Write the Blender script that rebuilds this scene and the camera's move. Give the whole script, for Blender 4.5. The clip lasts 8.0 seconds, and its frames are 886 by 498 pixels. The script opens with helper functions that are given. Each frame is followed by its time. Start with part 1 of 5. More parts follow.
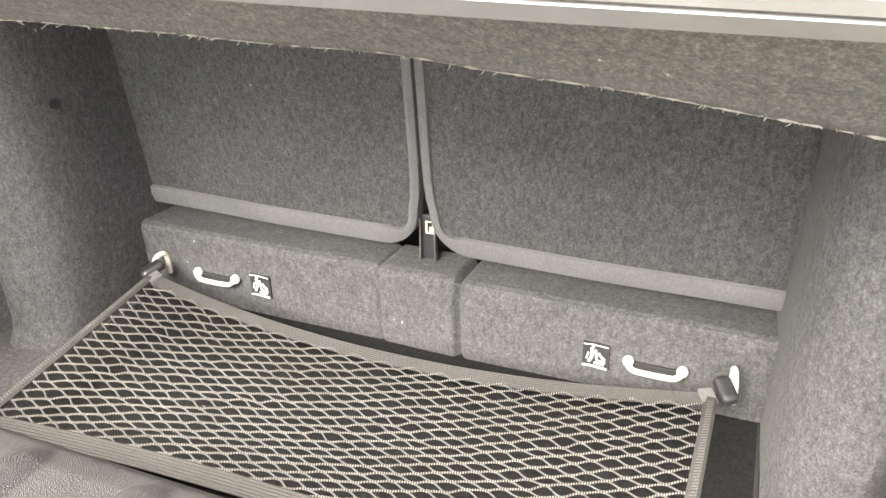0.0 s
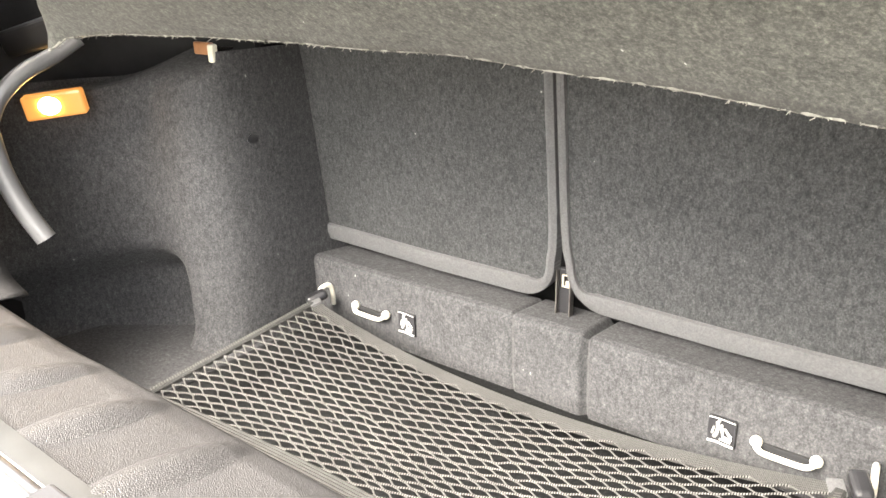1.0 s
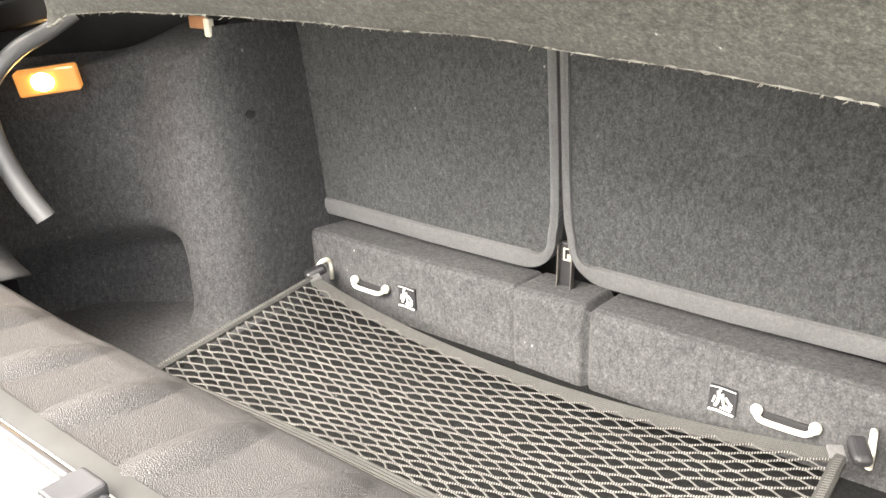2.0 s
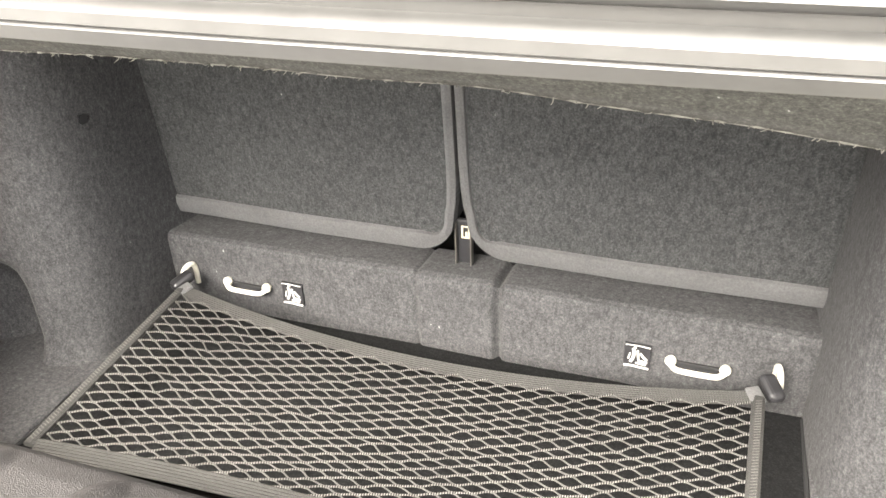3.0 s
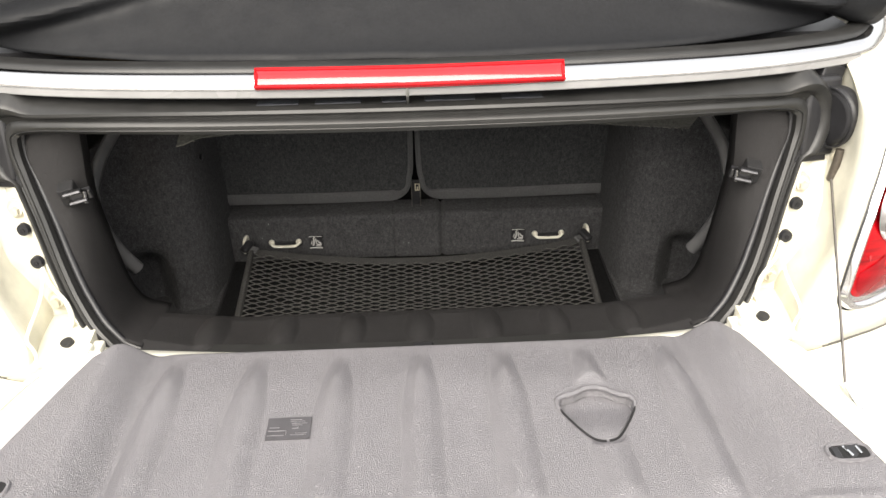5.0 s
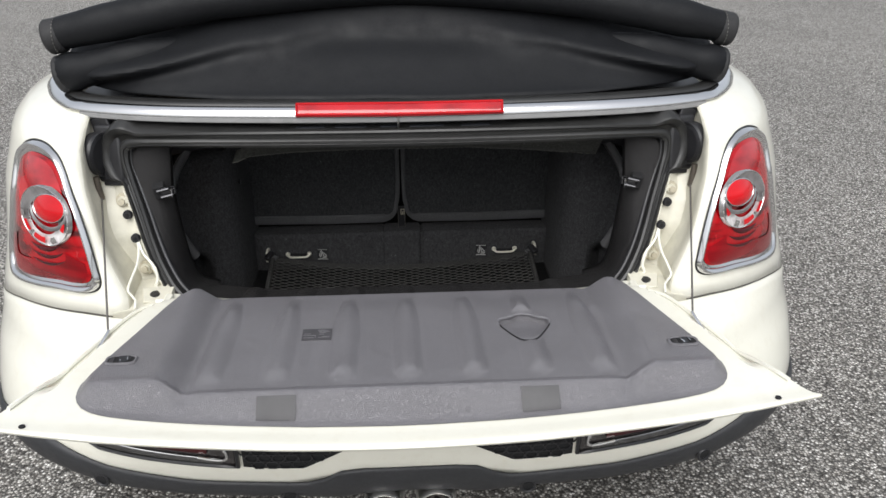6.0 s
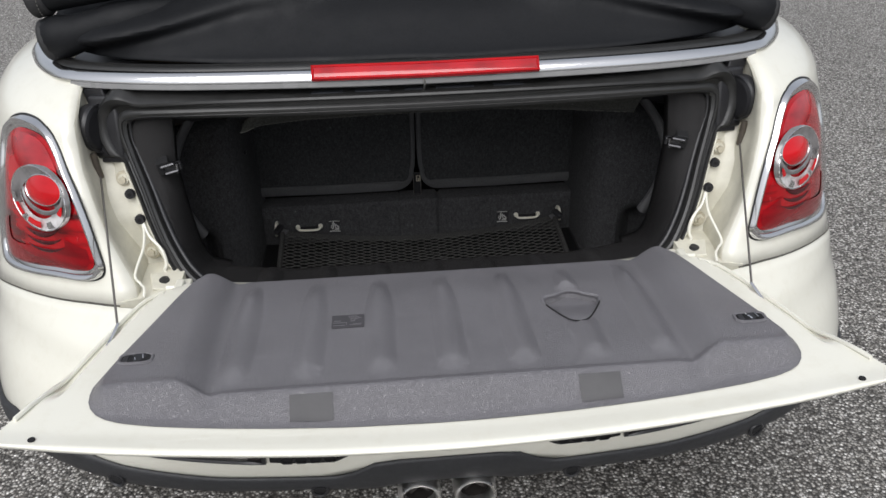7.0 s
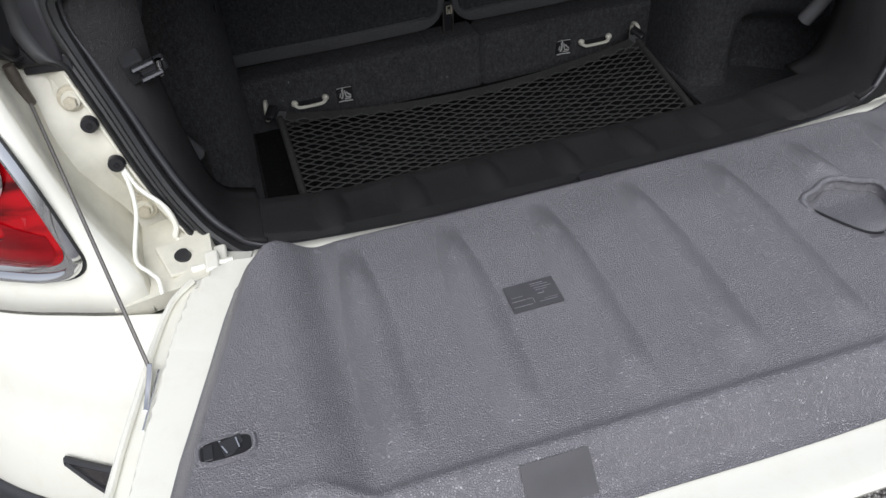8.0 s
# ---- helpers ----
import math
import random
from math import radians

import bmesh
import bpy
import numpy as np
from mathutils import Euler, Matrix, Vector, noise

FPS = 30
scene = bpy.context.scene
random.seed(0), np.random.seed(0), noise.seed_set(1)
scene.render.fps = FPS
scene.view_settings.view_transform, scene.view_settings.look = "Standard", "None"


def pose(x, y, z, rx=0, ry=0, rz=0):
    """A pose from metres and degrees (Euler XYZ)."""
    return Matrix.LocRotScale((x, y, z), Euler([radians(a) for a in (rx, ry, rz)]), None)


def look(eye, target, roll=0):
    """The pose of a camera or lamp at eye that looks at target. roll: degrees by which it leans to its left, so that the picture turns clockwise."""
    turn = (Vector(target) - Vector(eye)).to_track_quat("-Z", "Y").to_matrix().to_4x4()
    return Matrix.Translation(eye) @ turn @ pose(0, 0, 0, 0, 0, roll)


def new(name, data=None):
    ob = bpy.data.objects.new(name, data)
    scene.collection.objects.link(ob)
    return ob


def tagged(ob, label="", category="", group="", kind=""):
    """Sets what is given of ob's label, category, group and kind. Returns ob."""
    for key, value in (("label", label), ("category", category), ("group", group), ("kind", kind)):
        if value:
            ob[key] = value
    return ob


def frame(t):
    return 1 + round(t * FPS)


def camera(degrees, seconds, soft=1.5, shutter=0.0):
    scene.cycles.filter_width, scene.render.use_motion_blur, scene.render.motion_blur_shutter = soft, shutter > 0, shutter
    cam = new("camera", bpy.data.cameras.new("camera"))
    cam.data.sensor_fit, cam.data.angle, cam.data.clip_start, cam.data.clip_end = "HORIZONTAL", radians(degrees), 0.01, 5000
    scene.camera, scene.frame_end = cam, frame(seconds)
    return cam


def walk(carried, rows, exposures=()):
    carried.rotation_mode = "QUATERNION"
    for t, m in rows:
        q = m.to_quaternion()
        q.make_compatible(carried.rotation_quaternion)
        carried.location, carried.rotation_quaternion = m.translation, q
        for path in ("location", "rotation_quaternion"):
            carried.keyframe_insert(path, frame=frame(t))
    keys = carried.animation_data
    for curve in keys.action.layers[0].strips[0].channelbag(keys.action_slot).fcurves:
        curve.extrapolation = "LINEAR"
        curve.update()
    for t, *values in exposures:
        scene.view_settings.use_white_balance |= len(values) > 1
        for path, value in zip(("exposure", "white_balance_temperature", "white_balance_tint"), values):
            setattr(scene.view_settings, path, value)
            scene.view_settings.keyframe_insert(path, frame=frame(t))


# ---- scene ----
# camera and its way
cam = camera(58.11, 8.0)
PATH = [
    (0.0, 0.2905, -0.2173, 0.9862, 1.07760, 0.01026, 0.37222),
    (0.5, 0.3699, -0.1985, 0.9410, 1.16680, 0.02169, 0.55219),
    (0.8, 0.3846, -0.2122, 0.9381, 1.20667, 0.02002, 0.63756),
    (1.0, 0.3905, -0.2150, 0.9407, 1.21338, 0.01964, 0.67227),
    (1.2, 0.3960, -0.2130, 0.9424, 1.21298, 0.02066, 0.69895),
    (2.3, 0.3436, -0.2374, 0.9586, 1.14426, 0.02557, 0.57684),
    (2.5, 0.3171, -0.2378, 0.9702, 1.11873, 0.03297, 0.51532),
    (3.0, 0.2313, -0.2243, 1.0097, 1.05140, 0.02528, 0.33602),
    (3.5, 0.1995, -0.2449, 1.0330, 1.00460, 0.01818, 0.19502),
    (4.0, 0.1599, -0.3938, 1.1077, 0.97399, 0.02410, 0.09320),
    (4.5, 0.0651, -0.6013, 1.2419, 0.96008, 0.02583, 0.00696),
    (4.7, 0.0242, -0.6932, 1.2750, 0.97142, 0.02350, -0.02144),
    (5.8, -0.0102, -1.2841, 1.3755, 1.10895, -0.00008, -0.06429),
    (6.0, -0.0104, -1.3159, 1.3748, 1.11964, -0.00038, -0.06263),
    (6.5, -0.0120, -1.3134, 1.3718, 1.11808, 0.00326, -0.06648),
    (6.8, -0.0341, -1.2627, 1.3602, 1.09510, 0.01184, -0.07536),
    (7.0, -0.0768, -1.2001, 1.3509, 1.06509, 0.01868, -0.09010),
    (7.2, -0.1427, -1.1063, 1.3264, 1.02923, 0.03067, -0.11224),
    (7.5, -0.2428, -0.9582, 1.2938, 0.95032, 0.04244, -0.15383),
    (8.0, -0.3156, -0.6976, 1.2317, 0.80523, 0.06323, -0.29091),
]
walk(cam, [(t, Matrix.Translation((x, y, z)) @ Euler((a, b, c)).to_matrix().to_4x4()) for t, x, y, z, a, b, c in PATH],
     exposures=[(0.0, 5.55, 7000, 10), (0.5, 5.85, 7000, 10), (1.0, 5.85, 7000, 10), (2.3, 5.65, 7000, 10), (3.0, 5.37, 7000, 10), (3.5, 5.15, 7000, 10), (4.1, 4.95, 7000, 10), (4.7, 3.2, 7000, 10),
                (5.8, 1.75, 6200, 10), (6.2, 1.2, 6250, 10), (7.0, 1.1, 6150, 11), (8.0, 1.28, 5950, 12)])

# ---- light: an overcast sky and a broad, weak sun ----
world = bpy.data.worlds.new("overcast_sky")
scene.world = world
world.use_nodes = True
wn, wl = world.node_tree.nodes, world.node_tree.links
sky = wn.new("ShaderNodeTexSky")
sky.sky_type = "NISHITA"
sky.sun_disc = False
sky.sun_elevation, sky.sun_rotation = radians(51), radians(193)
sky.air_density, sky.dust_density, sky.ozone_density = 1.0, 6.0, 0.4
soften = wn.new("ShaderNodeHueSaturation")
soften.inputs["Saturation"].default_value = 0.35
wl.new(sky.outputs[0], soften.inputs["Color"])
cloud = wn.new("ShaderNodeGamma")
cloud.inputs["Gamma"].default_value = 0.6
wl.new(soften.outputs[0], cloud.inputs["Color"])
wl.new(cloud.outputs[0], wn["Background"].inputs[0])
wn["Background"].inputs[1].default_value = 0.125
sun_data = bpy.data.lights.new("sun", "SUN")
sun_data.energy, sun_data.angle, sun_data.color = 1.05, radians(56), (1.0, 0.96, 0.9)
sun = new("sun", sun_data)
sun.matrix_world = look((-0.8, -3.5, 4.4), (0, 0, 0))

# ---- materials ----
def shader(name, base, rough=0.5, metal=0.0, coat=0.0, spec=0.5):
    m = bpy.data.materials.new(name)
    m.use_nodes = True
    b = m.node_tree.nodes["Principled BSDF"]
    b.inputs["Base Color"].default_value = (*base, 1)
    b.inputs["Roughness"].default_value = rough
    b.inputs["Metallic"].default_value = metal
    b.inputs["Coat Weight"].default_value = coat
    b.inputs["Coat Roughness"].default_value = 0.04
    b.inputs["Specular IOR Level"].default_value = spec
    return m, m.node_tree.nodes, m.node_tree.links, b


def coords(n, l, scale):
    c = n.new("ShaderNodeTexCoord")
    mp = n.new("ShaderNodeMapping")
    mp.inputs["Scale"].default_value = scale if isinstance(scale, tuple) else (scale,) * 3
    l.new(c.outputs["Object"], mp.inputs[0])
    return mp.outputs[0]


def noise_tex(n, l, scale, detail=4, rough=0.6):
    t = n.new("ShaderNodeTexNoise")
    t.inputs["Scale"].default_value = 1.0
    t.inputs["Detail"].default_value = detail
    t.inputs["Roughness"].default_value = rough
    l.new(coords(n, l, scale), t.inputs["Vector"])
    return t.outputs["Fac"]


def ramp(n, l, fac, stops):
    r = n.new("ShaderNodeValToRGB")
    while len(r.color_ramp.elements) < len(stops):
        r.color_ramp.elements.new(0.5)
    for e, (p, c) in zip(r.color_ramp.elements, stops):
        e.position, e.color = p, (*c, 1)
    l.new(fac, r.inputs[0])
    return r.outputs[0]


def mix(n, l, kind, fac, a, b):
    m = n.new("ShaderNodeMix")
    m.data_type, m.blend_type = "RGBA", kind
    if isinstance(fac, float):
        m.inputs[0].default_value = fac
    else:
        l.new(fac, m.inputs[0])
    l.new(a, m.inputs[6])
    l.new(b, m.inputs[7])
    return m.outputs[2]


def bump(n, l, b, height, strength, distance):
    k = n.new("ShaderNodeBump")
    k.inputs["Strength"].default_value = strength
    k.inputs["Distance"].default_value = distance
    l.new(height, k.inputs["Height"])
    old = b.inputs["Normal"].links
    if old:
        l.new(old[0].from_socket, k.inputs["Normal"])
    l.new(k.outputs[0], b.inputs["Normal"])


def carpet(name, dark, light, speck=(0.20, 0.20, 0.195), sheen=0.04):
    m, n, l, b = shader(name, dark, 0.95, spec=0.06)
    b.inputs["Sheen Weight"].default_value = sheen
    b.inputs["Sheen Roughness"].default_value = 0.5
    fine = noise_tex(n, l, (520, 520, 420), 3, 0.8)
    nap = noise_tex(n, l, (210, 210, 120), 4, 0.7)
    wide = noise_tex(n, l, 16, 4, 0.65)
    lint = noise_tex(n, l, (210, 210, 120), 1, 0.4)
    c = ramp(n, l, fine, [(0.32, tuple(x * 0.7 for x in dark)), (0.5, dark), (0.72, tuple(x * 0.60 for x in light))])
    c = mix(n, l, "MULTIPLY", 0.75, c, ramp(n, l, nap, [(0.34, (0.62,) * 3), (0.66, (1.38,) * 3)]))
    c = mix(n, l, "MULTIPLY", 0.7, c, ramp(n, l, wide, [(0.3, (0.85,) * 3), (0.7, (1.15,) * 3)]))
    c = mix(n, l, "MIX", ramp(n, l, lint, [(0.825, (0, 0, 0)), (0.845, (1, 1, 1))]), c, ramp(n, l, lint, [(0, speck), (1, speck)]))
    l.new(c, b.inputs["Base Color"])
    bump(n, l, b, nap, 0.35, 0.0008)
    bump(n, l, b, fine, 0.5, 0.0003)
    return m


def grained(name, base, rough, grain, depth, worn=1.08, spec=0.45):
    """Moulded plastic with a leather grain."""
    m, n, l, b = shader(name, base, rough, spec=spec)
    v = n.new("ShaderNodeTexVoronoi")
    v.feature = "DISTANCE_TO_EDGE"
    v.inputs["Scale"].default_value = 1.0
    v.inputs["Randomness"].default_value = 1.0
    l.new(coords(n, l, grain), v.inputs["Vector"])
    wide = noise_tex(n, l, 14, 4, 0.6)
    dust = noise_tex(n, l, (230, 230, 230), 3, 0.7)
    c = ramp(n, l, wide, [(0.3, tuple(x * 0.94 for x in base)), (0.7, tuple(x * worn for x in base))])
    c = mix(n, l, "MULTIPLY", 0.5, c, ramp(n, l, dust, [(0.3, (0.94,) * 3), (0.72, (1.07,) * 3)]))
    c = mix(n, l, "MULTIPLY", 0.8, c, ramp(n, l, v.outputs["Distance"], [(0.02, (0.86,) * 3), (0.20, (1.04,) * 3)]))
    l.new(c, b.inputs["Base Color"])
    l.new(ramp(n, l, wide, [(0.3, (rough - 0.06,) * 3), (0.75, (rough + 0.12,) * 3)]), b.inputs["Roughness"])
    bump(n, l, b, ramp(n, l, v.outputs["Distance"], [(0.0, (0, 0, 0)), (0.28, (1, 1, 1))]), 0.8, depth)
    return m


def paint(name, base):
    m, n, l, b = shader(name, base, 0.32, coat=1.0)
    wide = noise_tex(n, l, 5, 4, 0.6)
    dirt = noise_tex(n, l, (38, 38, 38), 5, 0.7)
    c = ramp(n, l, wide, [(0.3, tuple(x * 0.97 for x in base)), (0.7, base)])
    c = mix(n, l, "MULTIPLY", 0.5, c, ramp(n, l, dirt, [(0.25, (0.9, 0.88, 0.84)), (0.5, (1, 1, 1))]))
    l.new(c, b.inputs["Base Color"])
    flake = noise_tex(n, l, 900, 2, 0.5)
    bump(n, l, b, flake, 0.04, 0.0004)
    return m


def plain(name, base, rough, metal=0.0, vary=0.25, scale=60.0, relief=0.0, coat=0.0, spec=0.5):
    m, n, l, b = shader(name, base, rough, metal, coat, spec)
    f = noise_tex(n, l, scale, 4, 0.65)
    w = noise_tex(n, l, scale * 0.13, 3, 0.6)
    c = ramp(n, l, f, [(0.3, tuple(x * (1 - vary) for x in base)), (0.7, tuple(min(1, x * (1 + vary)) for x in base))])
    c = mix(n, l, "MULTIPLY", 0.5, c, ramp(n, l, w, [(0.3, (0.85,) * 3), (0.7, (1.1,) * 3)]))
    l.new(c, b.inputs["Base Color"])
    l.new(ramp(n, l, w, [(0.3, (max(rough - 0.08, 0.02),) * 3), (0.7, (min(rough + 0.1, 1),) * 3)]), b.inputs["Roughness"])
    if relief:
        bump(n, l, b, f, 0.5, relief)
    return m


def woven(name, base, pitch, axis, vary=0.5):
    """Webbing and canvas: fine ribs across the run."""
    m, n, l, b = shader(name, base, 0.85, spec=0.2)
    w = n.new("ShaderNodeTexWave")
    w.wave_type, w.bands_direction = "BANDS", axis
    w.inputs["Scale"].default_value = 1.0
    w.inputs["Distortion"].default_value = 0.6
    l.new(coords(n, l, pitch), w.inputs["Vector"])
    f = noise_tex(n, l, 500, 3, 0.6)
    wide = noise_tex(n, l, 18, 3, 0.6)
    c = ramp(n, l, w.outputs["Fac"], [(0.2, tuple(x * (1 - vary) for x in base)), (0.8, tuple(x * (1 + vary) for x in base))])
    c = mix(n, l, "MULTIPLY", 0.6, c, ramp(n, l, f, [(0.3, (0.7,) * 3), (0.7, (1.25,) * 3)]))
    c = mix(n, l, "MULTIPLY", 0.5, c, ramp(n, l, wide, [(0.3, (0.8,) * 3), (0.7, (1.15,) * 3)]))
    l.new(c, b.inputs["Base Color"])
    bump(n, l, b, w.outputs["Fac"], 0.6, 0.0008)
    return m


def asphalt_material():
    m, n, l, b = shader("asphalt", (0.12, 0.12, 0.12), 0.8, spec=0.6)
    v = n.new("ShaderNodeTexVoronoi")
    v.inputs["Scale"].default_value = 1.0
    warp = n.new("ShaderNodeTexNoise")
    warp.inputs["Scale"].default_value = 1.0
    l.new(coords(n, l, 65), warp.inputs["Vector"])
    add = n.new("ShaderNodeVectorMath")
    add.operation = "MULTIPLY_ADD"
    add.inputs[1].default_value = (0.45, 0.45, 0.45)
    l.new(warp.outputs["Color"], add.inputs[0])
    l.new(coords(n, l, 140), add.inputs[2])
    l.new(add.outputs[0], v.inputs["Vector"])
    v2 = n.new("ShaderNodeTexVoronoi")
    v2.inputs["Scale"].default_value = 1.0
    l.new(coords(n, l, 240), v2.inputs["Vector"])
    sep = n.new("ShaderNodeSeparateColor")
    l.new(v.outputs["Color"], sep.inputs[0])
    stone = ramp(n, l, sep.outputs[0], [(0.0, (0.10, 0.094, 0.086)), (0.45, (0.36, 0.345, 0.318)), (0.8, (0.60, 0.575, 0.53)), (0.93, (0.90, 0.88, 0.84))])
    gap = ramp(n, l, v.outputs["Distance"], [(0.36, (1, 1, 1)), (0.62, (0.22, 0.21, 0.20))])
    c = mix(n, l, "MULTIPLY", 1.0, stone, gap)
    c = mix(n, l, "MULTIPLY", 0.6, c, ramp(n, l, v2.outputs["Distance"], [(0.1, (1.3,) * 3), (0.6, (0.55,) * 3)]))
    wide = noise_tex(n, l, 0.9, 5, 0.6)
    c = mix(n, l, "MULTIPLY", 0.6, c, ramp(n, l, wide, [(0.3, (0.8,) * 3), (0.7, (1.15,) * 3)]))
    l.new(c, b.inputs["Base Color"])
    l.new(ramp(n, l, sep.outputs[1], [(0, (0.55,) * 3), (1, (0.95,) * 3)]), b.inputs["Roughness"])
    inv = ramp(n, l, v.outputs["Distance"], [(0.1, (1, 1, 1)), (0.7, (0, 0, 0))])
    bump(n, l, b, inv, 0.8, 0.004)
    bump(n, l, b, v2.outputs["Distance"], 0.4, 0.002)
    return m


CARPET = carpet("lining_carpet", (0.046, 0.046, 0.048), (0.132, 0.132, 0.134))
SEAT_CARPET = carpet("seat_carpet", (0.037, 0.038, 0.039), (0.108, 0.108, 0.11))
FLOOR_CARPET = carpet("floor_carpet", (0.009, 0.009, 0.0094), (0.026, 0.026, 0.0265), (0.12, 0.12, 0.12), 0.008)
FLAP_CARPET = carpet("flap_carpet", (0.042, 0.0425, 0.039), (0.128, 0.128, 0.115))
FRAY = plain("carpet_edge", (0.12, 0.118, 0.105), 0.95, relief=0.002, scale=300)
CREAM = paint("cream_paint", (0.775, 0.763, 0.67))
# darker, less glossy cream for gutters, hinge plates and sill
CREAM_DULL = plain("dull_cream_paint", (0.60, 0.58, 0.485), 0.5, vary=0.10, scale=30, relief=0.0003)
PANEL = grained("grey_moulded_plastic", (0.145, 0.140, 0.151), 0.35, 560, 0.0007, spec=1.0)
LIP = grained("sill_moulded_plastic", (0.0218, 0.0209, 0.0213), 0.50, 700, 0.0005, spec=0.26)
BLACK = plain("black_plastic", (0.017, 0.017, 0.019), 0.42, vary=0.2, scale=40, relief=0.0004)
SMOOTH_BLACK = plain("smooth_black_plastic", (0.02, 0.02, 0.022), 0.32, vary=0.15, scale=20)
VALANCE = plain("bumper_black_plastic", (0.028, 0.029, 0.032), 0.55, vary=0.2, scale=150, relief=0.0004)
RUBBER = plain("rubber_seal", (0.020, 0.020, 0.0196), 0.36, vary=0.2, scale=40, relief=0.0003)
# near-black: joints, and the shade of holes and hollows put into colour
DARK = plain("shade_and_joint_black", (0.008, 0.008, 0.009), 0.9)
TAPE = woven("grey_fabric_tape", (0.108, 0.108, 0.111), 700, "X", 0.10)
WEBBING = woven("net_webbing", (0.038, 0.0375, 0.036), 240, "X", 0.35)
WEBBING_SIDE = woven("net_webbing_side", (0.036, 0.0355, 0.0345), 240, "Y", 0.35)
CORD = woven("net_cord", (0.068, 0.0665, 0.064), 500, "X", 0.25)
TWIST = woven("twisted_net_cord", (0.064, 0.0625, 0.060), 155, "X", 0.85)
CANVAS = plain("soft_top_canvas", (0.0062, 0.0068, 0.0082), 0.60, vary=0.25, scale=220, relief=0.0005, spec=0.24)
CANVAS_EDGE = plain("soft_top_binding", (0.018, 0.018, 0.019), 0.7, vary=0.2, scale=200, relief=0.0004)
THREAD = plain("stitch_thread", (0.13, 0.125, 0.115), 0.8)
CHROME = plain("chrome", (0.80, 0.80, 0.80), 0.08, 1.0, vary=0.03, scale=8)
CABLE = plain("dark_steel_strand", (0.16, 0.15, 0.14), 0.45, 0.8, vary=0.3, scale=900)
RAIL = plain("grey_rail_plastic", (0.26, 0.26, 0.26), 0.3, vary=0.08, scale=30)
DARK_CHROME = plain("dark_chrome", (0.22, 0.22, 0.225), 0.15, 1.0, vary=0.15, scale=80)
LATCH = plain("dark_latch_steel", (0.10, 0.10, 0.105), 0.28, 0.9, vary=0.2, scale=120)
STEEL = plain("dull_steel", (0.55, 0.55, 0.54), 0.30, 1.0, vary=0.12, scale=80)
EXHAUST = plain("polished_exhaust", (0.86, 0.85, 0.83), 0.30, 1.0, vary=0.08, scale=50)
SOOT = plain("sooty_steel", (0.05, 0.045, 0.042), 0.6, 0.6)
BONE = plain("cream_plastic", (0.62, 0.60, 0.51), 0.4, vary=0.05, scale=60)
LABEL_WHITE = plain("white_print", (0.42, 0.42, 0.405), 0.6, vary=0.1, scale=200)
RUST = plain("pale_bolt_head", (0.48, 0.44, 0.34), 0.5, vary=0.15, scale=200)
TAN = plain("tan_plastic", (0.30, 0.15, 0.075), 0.45, vary=0.15, scale=60)
SEAM = plain("shut_line_shadow_gap", (0.10, 0.095, 0.08), 0.8)
HOUSING = plain("slate_lock_plastic", (0.040, 0.043, 0.052), 0.35, vary=0.35, scale=90)
LOCK_GREY = plain("grey_lock_plastic", (0.16, 0.158, 0.15), 0.5, vary=0.2, scale=40)
LEVER = plain("grey_lever_plastic", (0.080, 0.080, 0.082), 0.4, vary=0.12, scale=30)
CABLE_DARK = plain("brown_steel_ferrule", (0.10, 0.085, 0.07), 0.4, 0.5, vary=0.2, scale=200)
TYRE = plain("tyre_rubber", (0.02, 0.02, 0.02), 0.8, relief=0.001)
ASPHALT = asphalt_material()


def lens_material(name, colour, rough=0.05, streak=(9, 9, 22), deep=0.75):
    m, n, l, b = shader(name, colour, rough, coat=1.0)
    b.inputs["Subsurface Weight"].default_value = 0.0
    f = noise_tex(n, l, streak, 3, 0.5)
    l.new(ramp(n, l, f, [(0.32, tuple(x * deep for x in colour)), (0.5, colour), (0.75, tuple(min(1, x * 1.25) for x in colour))]), b.inputs["Base Color"])
    fine = noise_tex(n, l, 400, 1, 0.4)
    bump(n, l, b, fine, 0.05, 0.0005)
    return m


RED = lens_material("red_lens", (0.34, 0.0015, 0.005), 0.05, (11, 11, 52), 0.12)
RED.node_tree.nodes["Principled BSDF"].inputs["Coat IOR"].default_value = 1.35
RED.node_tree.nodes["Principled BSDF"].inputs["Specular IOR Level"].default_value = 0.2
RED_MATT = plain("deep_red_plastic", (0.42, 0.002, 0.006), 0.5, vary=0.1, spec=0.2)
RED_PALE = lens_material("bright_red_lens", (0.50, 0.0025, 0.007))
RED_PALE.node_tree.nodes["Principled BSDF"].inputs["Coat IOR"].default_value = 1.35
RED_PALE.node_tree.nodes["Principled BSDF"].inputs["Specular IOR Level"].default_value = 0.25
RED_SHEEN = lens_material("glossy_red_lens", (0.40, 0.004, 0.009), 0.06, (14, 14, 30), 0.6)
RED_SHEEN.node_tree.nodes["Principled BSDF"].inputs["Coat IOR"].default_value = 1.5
RED_STEP = plain("deep_red_step", (0.055, 0.002, 0.004), 0.3, vary=0.2, scale=40)
SMOKE = lens_material("smoky_clear_ring", (0.21, 0.20, 0.20), 0.14, (40, 40, 40), 0.6)
SMOKE.node_tree.nodes["Principled BSDF"].inputs["Metallic"].default_value = 0.3
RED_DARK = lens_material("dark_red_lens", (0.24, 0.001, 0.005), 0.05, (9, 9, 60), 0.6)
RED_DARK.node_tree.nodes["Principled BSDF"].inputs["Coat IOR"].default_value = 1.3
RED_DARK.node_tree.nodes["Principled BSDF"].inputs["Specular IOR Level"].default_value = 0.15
CLEAR = lens_material("silvered_reflector", (0.86, 0.83, 0.83), 0.12, (60, 60, 60), 0.5)
